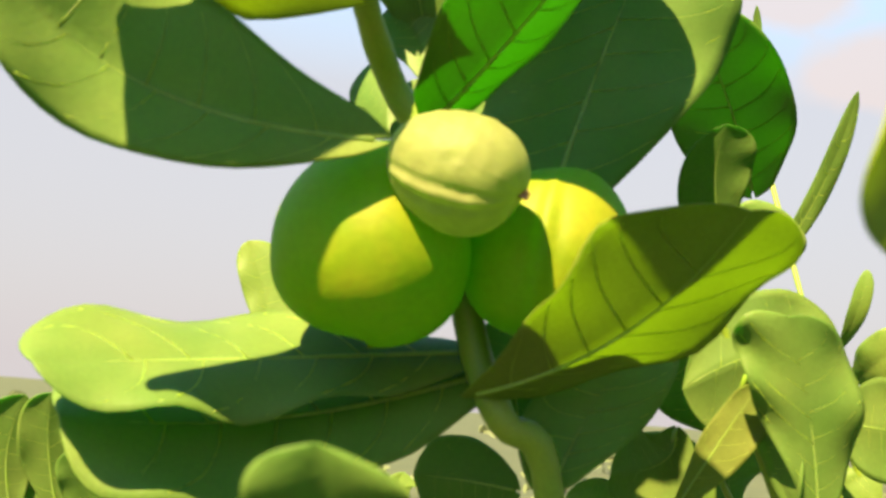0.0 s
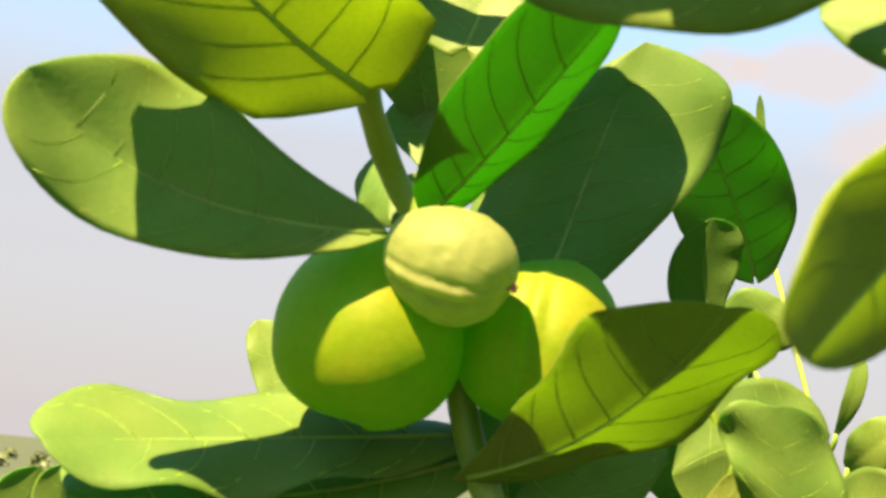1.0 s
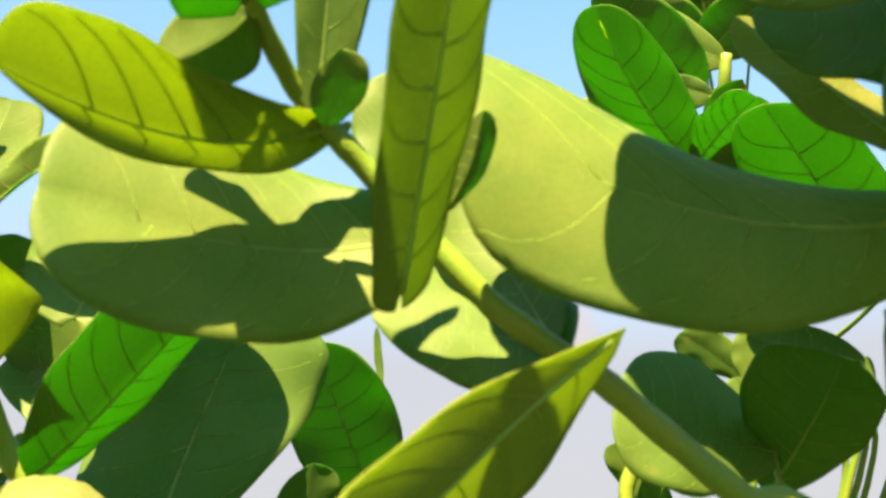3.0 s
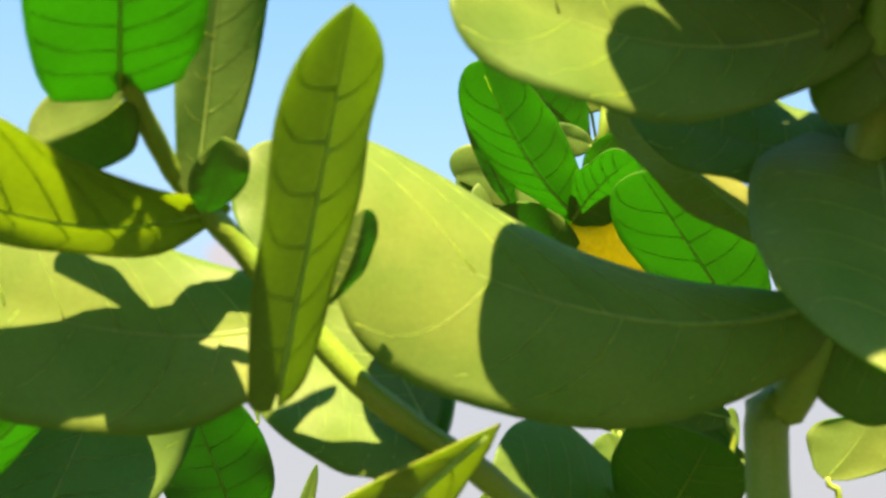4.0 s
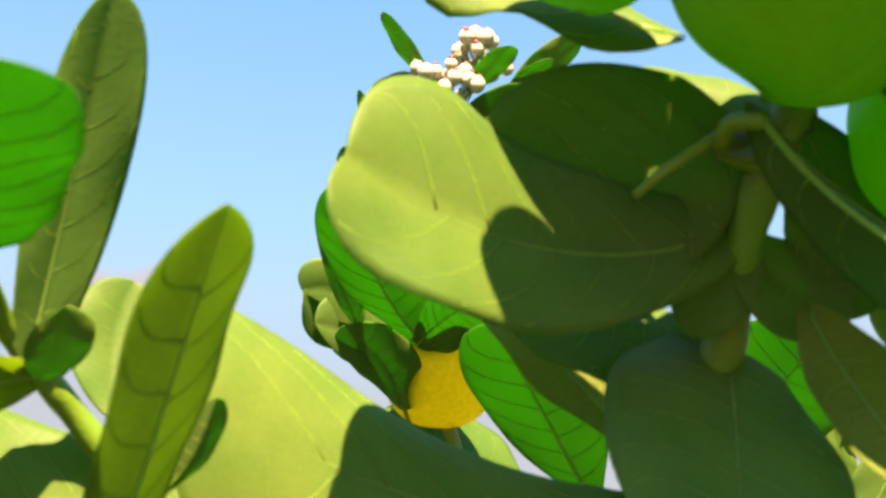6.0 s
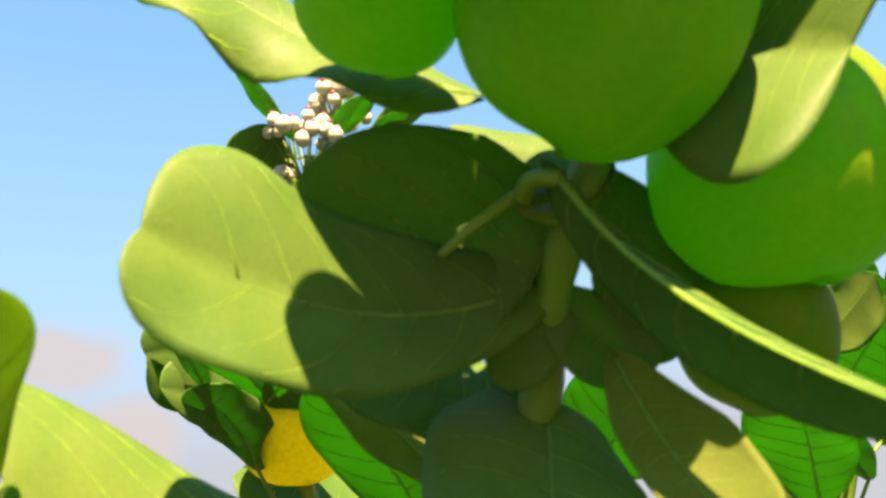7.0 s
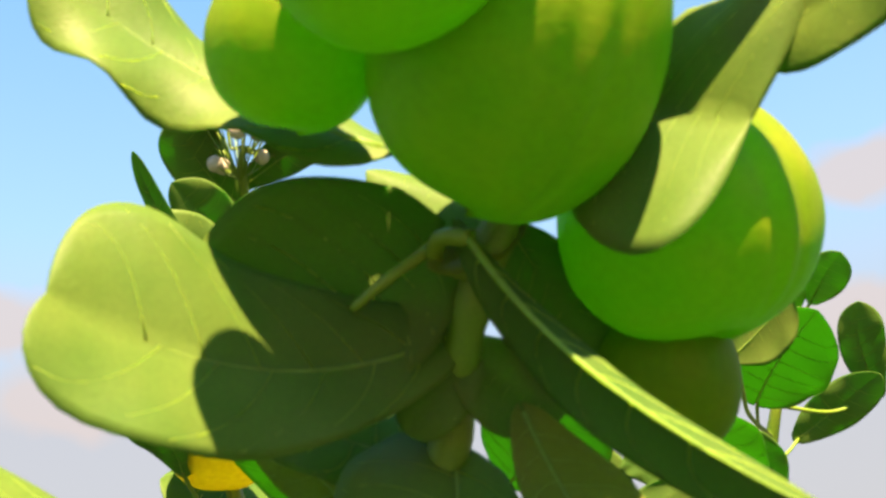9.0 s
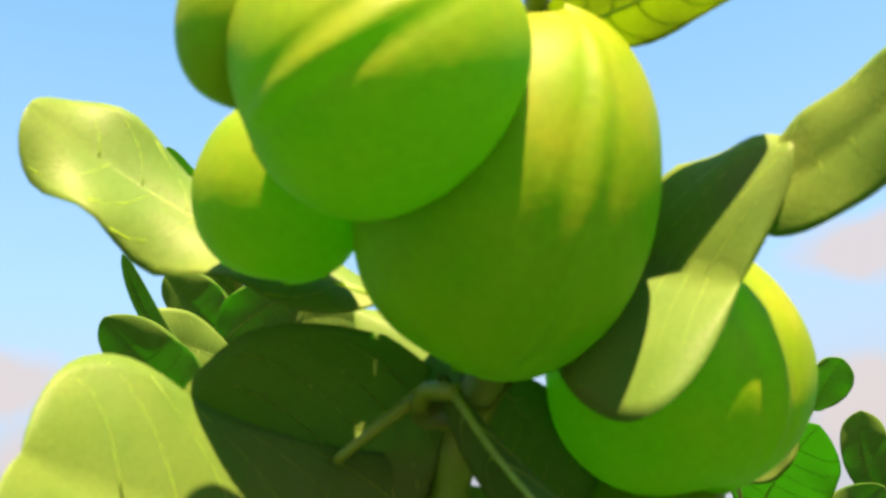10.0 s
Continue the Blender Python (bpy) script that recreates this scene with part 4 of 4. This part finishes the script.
stem(shrub_e, [(0.588, 0.783, 0.471, 0.0026), (0.525, 0.759, 0.472, 0.0022), (0.494, 0.738, 0.481, 0.0020), (0.463, 0.715, 0.496, 0.0018)], root=False)
stem(shrub_e, [(0.547, 0.692, 0.574, 0.0026), (0.549, 0.727, 0.575, 0.0022), (0.550, 0.736, 0.584, 0.0020), (0.551, 0.742, 0.600, 0.0018)], root=False)
stem(shrub_e, [(0.604, 0.783, 0.424, 0.0026), (0.566, 0.777, 0.423, 0.0022), (0.547, 0.765, 0.432, 0.0020), (0.529, 0.752, 0.446, 0.0018)], root=False)
stem(shrub_e, [(0.619, 0.792, 0.380, 0.0026), (0.651, 0.805, 0.381, 0.0022), (0.667, 0.802, 0.391, 0.0020), (0.683, 0.798, 0.407, 0.0018)], root=False)
stem(shrub_e, [(0.554, 0.717, 0.549, 0.0026), (0.546, 0.720, 0.545, 0.0022), (0.543, 0.712, 0.552, 0.0020), (0.539, 0.703, 0.565, 0.0018)], root=False)
stem(shrub_e, [(0.565, 0.750, 0.526, 0.0026), (0.552, 0.743, 0.521, 0.0022), (0.546, 0.731, 0.527, 0.0020), (0.539, 0.716, 0.540, 0.0018)], root=False)
stem(shrub_f, [(0.749, 1.021, 0.980, 0.0026), (0.739, 1.035, 0.980, 0.0022), (0.734, 1.033, 0.989, 0.0020), (0.729, 1.029, 1.004, 0.0018)], root=False)
stem(shrub_f, [(0.749, 1.021, 0.980, 0.0026), (0.756, 1.016, 0.974, 0.0022), (0.760, 1.004, 0.979, 0.0020), (0.764, 0.990, 0.991, 0.0018)], root=False)
stem(shrub_f, [(0.751, 1.026, 0.976, 0.0026), (0.784, 1.015, 0.971, 0.0022), (0.801, 1.000, 0.978, 0.0020), (0.818, 0.984, 0.990, 0.0018)], root=False)
stem(shrub_f, [(0.758, 1.041, 0.961, 0.0026), (0.747, 1.066, 0.957, 0.0022), (0.742, 1.070, 0.964, 0.0020), (0.737, 1.072, 0.976, 0.0018)], root=False)
stem(shrub_f, [(0.801, 1.096, 0.900, 0.0026), (0.789, 1.098, 0.899, 0.0022), (0.783, 1.090, 0.908, 0.0020), (0.777, 1.080, 0.923, 0.0018)], root=False)
stem(shrub_f, [(0.780, 1.071, 0.928, 0.0026), (0.778, 1.078, 0.926, 0.0022), (0.777, 1.073, 0.933, 0.0020), (0.776, 1.065, 0.947, 0.0018)], root=False)
stem(shrub_f, [(0.749, 1.021, 0.980, 0.0026), (0.786, 1.020, 0.978, 0.0022), (0.804, 1.010, 0.986, 0.0020), (0.823, 0.999, 1.000, 0.0018)], root=False)
stem(shrub_f, [(0.972, 1.348, 0.590, 0.0026), (0.772, 1.065, 0.603, 0.0022), (0.671, 0.915, 0.619, 0.0020), (0.571, 0.762, 0.640, 0.0018)], root=False)
stem(shrub_f, [(0.934, 1.290, 0.675, 0.0026), (0.787, 1.076, 0.678, 0.0022), (0.714, 0.960, 0.689, 0.0020), (0.641, 0.842, 0.705, 0.0018)], root=False)
stem(shrub_f, [(0.878, 1.203, 0.802, 0.0026), (0.804, 1.121, 0.800, 0.0022), (0.768, 1.072, 0.809, 0.0020), (0.731, 1.020, 0.823, 0.0018)], root=False)
stem(shrub_f, [(0.896, 1.232, 0.760, 0.0026), (0.802, 1.116, 0.769, 0.0022), (0.755, 1.049, 0.783, 0.0020), (0.708, 0.980, 0.803, 0.0018)], root=False)
stem(shrub_f, [(0.896, 1.232, 0.760, 0.0026), (0.825, 1.104, 0.766, 0.0022), (0.789, 1.032, 0.779, 0.0020), (0.753, 0.957, 0.797, 0.0018)], root=False)
stem(shrub_g, [(1.143, 0.607, 0.368, 0.0026), (0.928, 0.580, 0.371, 0.0022), (0.820, 0.557, 0.382, 0.0020), (0.712, 0.532, 0.398, 0.0018)], root=False)
stem(shrub_g, [(1.145, 0.618, 0.347, 0.0026), (1.006, 0.534, 0.344, 0.0022), (0.936, 0.483, 0.351, 0.0020), (0.866, 0.430, 0.364, 0.0018)], root=False)
stem(shrub_g, [(1.130, 0.546, 0.483, 0.0026), (1.100, 0.542, 0.483, 0.0022), (1.085, 0.530, 0.493, 0.0020), (1.071, 0.517, 0.508, 0.0018)], root=False)
stem(shrub_g, [(1.164, 0.513, 0.618, 0.0026), (1.203, 0.529, 0.625, 0.0022), (1.222, 0.527, 0.637, 0.0020), (1.241, 0.524, 0.656, 0.0018)], root=False)
stem(shrub_g, [(1.164, 0.513, 0.618, 0.0026), (1.197, 0.543, 0.618, 0.0022), (1.214, 0.548, 0.627, 0.0020), (1.230, 0.552, 0.642, 0.0018)], root=False)
stem(shrub_g, [(1.123, 0.527, 0.513, 0.0026), (1.188, 0.511, 0.508, 0.0022), (1.221, 0.494, 0.514, 0.0020), (1.253, 0.475, 0.526, 0.0018)], root=False)
stem(shrub_g, [(1.133, 0.555, 0.467, 0.0026), (1.172, 0.570, 0.469, 0.0022), (1.191, 0.568, 0.478, 0.0020), (1.211, 0.564, 0.494, 0.0018)], root=False)
stem(shrub_g, [(1.132, 0.518, 0.550, 0.0026), (1.155, 0.559, 0.548, 0.0022), (1.167, 0.570, 0.556, 0.0020), (1.178, 0.580, 0.569, 0.0018)], root=False)
stem(shrub_g, [(1.126, 0.518, 0.540, 0.0026), (1.140, 0.552, 0.537, 0.0022), (1.147, 0.559, 0.545, 0.0020), (1.154, 0.565, 0.558, 0.0018)], root=False)
stem(shrub_g, [(1.164, 0.513, 0.618, 0.0026), (1.203, 0.553, 0.620, 0.0022), (1.222, 0.564, 0.629, 0.0020), (1.241, 0.572, 0.645, 0.0018)], root=False)
stem(shrub_g, [(1.142, 0.597, 0.389, 0.0026), (1.069, 0.539, 0.384, 0.0022), (1.033, 0.501, 0.391, 0.0020), (0.997, 0.461, 0.404, 0.0018)], root=False)
stem(shrub_g, [(1.140, 0.586, 0.410, 0.0026), (1.076, 0.606, 0.407, 0.0022), (1.044, 0.607, 0.414, 0.0020), (1.012, 0.606, 0.428, 0.0018)], root=False)
stem(shrub_g, [(1.142, 0.597, 0.389, 0.0026), (1.066, 0.632, 0.386, 0.0022), (1.028, 0.640, 0.393, 0.0020), (0.991, 0.647, 0.406, 0.0018)], root=False)
stem(shrub_g, [(1.140, 0.586, 0.410, 0.0026), (1.092, 0.588, 0.403, 0.0022), (1.067, 0.580, 0.409, 0.0020), (1.043, 0.570, 0.421, 0.0018)], root=False)
stem(shrub_g, [(1.145, 0.618, 0.347, 0.0026), (1.036, 0.606, 0.348, 0.0022), (0.982, 0.591, 0.358, 0.0020), (0.927, 0.573, 0.373, 0.0018)], root=False)
stem(shrub_g, [(1.130, 0.546, 0.483, 0.0026), (1.004, 0.485, 0.476, 0.0022), (0.941, 0.445, 0.482, 0.0020), (0.878, 0.403, 0.494, 0.0018)], root=False)
stem(shrub_d, [(0.484, 0.802, -0.274, 0.0035), (0.458, 0.691, -0.039, 0.0030), (0.430, 0.507, 0.146, 0.0026), (0.426, 0.489, 0.196, 0.0020)], root=False)
stem(shrub_d, [(0.496, 0.829, -0.432, 0.0035), (0.469, 0.716, -0.126, 0.0030), (0.439, 0.528, 0.130, 0.0026), (0.435, 0.510, 0.180, 0.0020)], root=False)
stem(shrub_d, [(0.495, 0.827, -0.421, 0.0035), (0.528, 0.750, -0.066, 0.0030), (0.571, 0.606, 0.239, 0.0026), (0.567, 0.588, 0.289, 0.0020)], root=False)
stem(shrub_d, [(0.503, 0.845, -0.528, 0.0035), (0.511, 0.796, -0.116, 0.0030), (0.524, 0.687, 0.245, 0.0026), (0.520, 0.669, 0.295, 0.0020)], root=False)
stem(shrub_d, [(0.495, 0.826, -0.413, 0.0035), (0.503, 0.777, -0.062, 0.0030), (0.518, 0.669, 0.239, 0.0026), (0.514, 0.651, 0.289, 0.0020)], root=False)
stem(shrub_d, [(0.494, 0.823, -0.397, 0.0035), (0.550, 0.779, -0.064, 0.0030), (0.623, 0.676, 0.220, 0.0026), (0.619, 0.658, 0.270, 0.0020)], root=False)
stem(shrub_d, [(0.492, 0.819, -0.373, 0.0035), (0.536, 0.763, -0.052, 0.0030), (0.595, 0.647, 0.218, 0.0026), (0.591, 0.629, 0.268, 0.0020)], root=False)
stem(shrub_d, [(0.491, 0.818, -0.364, 0.0035), (0.488, 0.809, -0.086, 0.0030), (0.488, 0.749, 0.141, 0.0026), (0.484, 0.731, 0.191, 0.0020)], root=False)
stem(shrub_d, [(0.495, 0.826, -0.412, 0.0035), (0.444, 0.818, -0.132, 0.0030), (0.385, 0.761, 0.098, 0.0026), (0.381, 0.743, 0.148, 0.0020)], root=False)
stem(shrub_d, [(0.495, 0.827, -0.421, 0.0035), (0.504, 0.796, -0.115, 0.0030), (0.518, 0.709, 0.140, 0.0026), (0.514, 0.691, 0.190, 0.0020)], root=False)
stem(shrub_d, [(0.510, 0.859, -0.609, 0.0035), (0.373, 0.831, -0.227, 0.0030), (0.211, 0.749, 0.106, 0.0026), (0.207, 0.731, 0.156, 0.0020)], root=False)
stem(shrub_d, [(0.514, 0.870, -0.674, 0.0035), (0.437, 1.021, -0.140, 0.0030), (0.347, 1.158, 0.343, 0.0026), (0.343, 1.140, 0.393, 0.0020)], root=False)
stem(shrub_d, [(0.510, 0.861, -0.621, 0.0035), (0.410, 0.914, -0.229, 0.0030), (0.291, 0.929, 0.112, 0.0026), (0.287, 0.911, 0.162, 0.0020)], root=False)
stem(shrub_d, [(0.494, 0.825, -0.407, 0.0035), (0.396, 0.895, -0.123, 0.0030), (0.279, 0.933, 0.111, 0.0026), (0.275, 0.915, 0.161, 0.0020)], root=False)
stem(shrub_d, [(0.502, 0.843, -0.514, 0.0035), (0.403, 0.833, -0.216, 0.0030), (0.285, 0.772, 0.033, 0.0026), (0.281, 0.754, 0.083, 0.0020)], root=False)
stem(shrub_d, [(0.508, 0.856, -0.590, 0.0035), (0.396, 0.815, -0.298, 0.0030), (0.263, 0.716, -0.057, 0.0026), (0.259, 0.698, -0.007, 0.0020)], root=False)
stem(shrub_d, [(0.508, 0.855, -0.587, 0.0035), (0.384, 0.828, -0.254, 0.0030), (0.236, 0.746, 0.028, 0.0026), (0.232, 0.728, 0.078, 0.0020)], root=False)
stem(shrub_d, [(0.485, 0.804, -0.284, 0.0035), (0.351, 0.805, -0.149, 0.0030), (0.192, 0.757, -0.063, 0.0026), (0.188, 0.739, -0.013, 0.0020)], root=False)
stem(shrub_d, [(0.500, 0.837, -0.480, 0.0035), (0.412, 0.845, -0.217, 0.0030), (0.309, 0.807, -0.003, 0.0026), (0.305, 0.789, 0.047, 0.0020)], root=False)
stem(shrub_d, [(0.494, 0.823, -0.395, 0.0035), (0.419, 0.853, -0.159, 0.0030), (0.331, 0.841, 0.026, 0.0026), (0.327, 0.823, 0.076, 0.0020)], root=False)
stem(shrub_d, [(0.489, 0.812, -0.328, 0.0035), (0.426, 0.890, -0.111, 0.0030), (0.354, 0.937, 0.056, 0.0026), (0.350, 0.919, 0.106, 0.0020)], root=False)
stem(shrub_d, [(0.498, 0.832, -0.448, 0.0035), (0.374, 0.853, -0.234, 0.0030), (0.228, 0.830, -0.070, 0.0026), (0.224, 0.812, -0.020, 0.0020)], root=False)
stem(shrub_d, [(0.491, 0.818, -0.365, 0.0035), (0.381, 0.853, -0.166, 0.0030), (0.250, 0.847, -0.016, 0.0026), (0.246, 0.829, 0.034, 0.0020)], root=False)
stem(shrub_d, [(0.494, 0.823, -0.394, 0.0035), (0.419, 1.040, -0.038, 0.0030), (0.331, 1.258, 0.267, 0.0026), (0.327, 1.240, 0.317, 0.0020)], root=False)
stem(shrub_d, [(0.493, 0.821, -0.384, 0.0035), (0.358, 0.832, -0.175, 0.0030), (0.198, 0.798, -0.017, 0.0026), (0.194, 0.780, 0.033, 0.0020)], root=False)
stem(shrub_d, [(0.490, 0.816, -0.353, 0.0035), (0.344, 0.840, -0.185, 0.0030), (0.169, 0.822, -0.068, 0.0026), (0.165, 0.804, -0.018, 0.0020)], root=False)
stem(shrub_d, [(0.506, 0.852, -0.567, 0.0035), (0.394, 0.888, -0.294, 0.0030), (0.262, 0.883, -0.070, 0.0026), (0.258, 0.865, -0.020, 0.0020)], root=False)
stem(shrub_d, [(0.489, 0.813, -0.335, 0.0035), (0.415, 0.857, -0.174, 0.0030), (0.327, 0.863, -0.064, 0.0026), (0.323, 0.845, -0.014, 0.0020)], root=False)
stem(shrub_d, [(0.506, 0.850, -0.559, 0.0035), (0.501, 0.795, -0.154, 0.0030), (0.500, 0.679, 0.200, 0.0026), (0.496, 0.661, 0.250, 0.0020)], root=False)
stem(shrub_d, [(0.490, 0.814, -0.343, 0.0035), (0.522, 0.757, -0.051, 0.0030), (0.567, 0.638, 0.191, 0.0026), (0.563, 0.620, 0.241, 0.0020)], root=False)
stem(shrub_d, [(0.496, 0.828, -0.423, 0.0035), (0.492, 0.758, -0.086, 0.0030), (0.492, 0.625, 0.200, 0.0026), (0.488, 0.607, 0.250, 0.0020)], root=False)
stem(shrub_d, [(0.488, 0.810, -0.318, 0.0035), (0.509, 0.761, -0.028, 0.0030), (0.539, 0.654, 0.212, 0.0026), (0.535, 0.636, 0.262, 0.0020)], root=False)
stem(shrub_d, [(0.502, 0.842, -0.510, 0.0035), (0.546, 0.731, -0.136, 0.0030), (0.603, 0.546, 0.187, 0.0026), (0.599, 0.528, 0.237, 0.0020)], root=False)
stem(shrub_d, [(0.495, 0.826, -0.414, 0.0035), (0.563, 0.746, -0.019, 0.0030), (0.650, 0.601, 0.325, 0.0026), (0.646, 0.583, 0.375, 0.0020)], root=False)
stem(shrub_h, [(-0.231, 0.830, -0.518, 0.0035), (-0.220, 0.844, -0.283, 0.0030), (-0.202, 0.811, -0.097, 0.0026), (-0.206, 0.793, -0.047, 0.0020)], root=False)
stem(shrub_h, [(-0.229, 0.828, -0.439, 0.0035), (-0.233, 0.846, -0.247, 0.0030), (-0.234, 0.820, -0.104, 0.0026), (-0.238, 0.802, -0.054, 0.0020)], root=False)
stem(shrub_h, [(-0.232, 0.832, -0.556, 0.0035), (-0.207, 0.838, -0.306, 0.0030), (-0.173, 0.798, -0.106, 0.0026), (-0.177, 0.780, -0.056, 0.0020)], root=False)
stem(shrub_h, [(-0.230, 0.829, -0.484, 0.0035), (-0.220, 0.852, -0.267, 0.0030), (-0.204, 0.831, -0.101, 0.0026), (-0.208, 0.813, -0.051, 0.0020)], root=False)


def motions():
    """A breath of wind: each plant leans a hair to and fro about its foot."""
    for ob, size, beat, start in ((branch_a, 0.02, 2.3, 0.0), (branch_b, 0.03, 1.9, 1.1), (branch_c, 0.02, 2.6, 2.0), (shrub_d, 0.06, 1.7, 0.4),
                                  (shrub_e, 0.07, 2.1, 1.6), (shrub_f, 0.08, 1.8, 0.9), (shrub_g, 0.07, 2.0, 2.7), (shrub_h, 0.06, 1.6, 3.1)):
        x, y, z = ob.location
        rows = []
        for i in range(21):
            t = 0.5 * i
            a = 2 * math.pi * t / beat + start
            rows.append((t, pose(x, y, z, size * 0.6 * math.sin(0.8 * a), size * math.sin(a), 0)))
        walk(ob, rows)


motions()
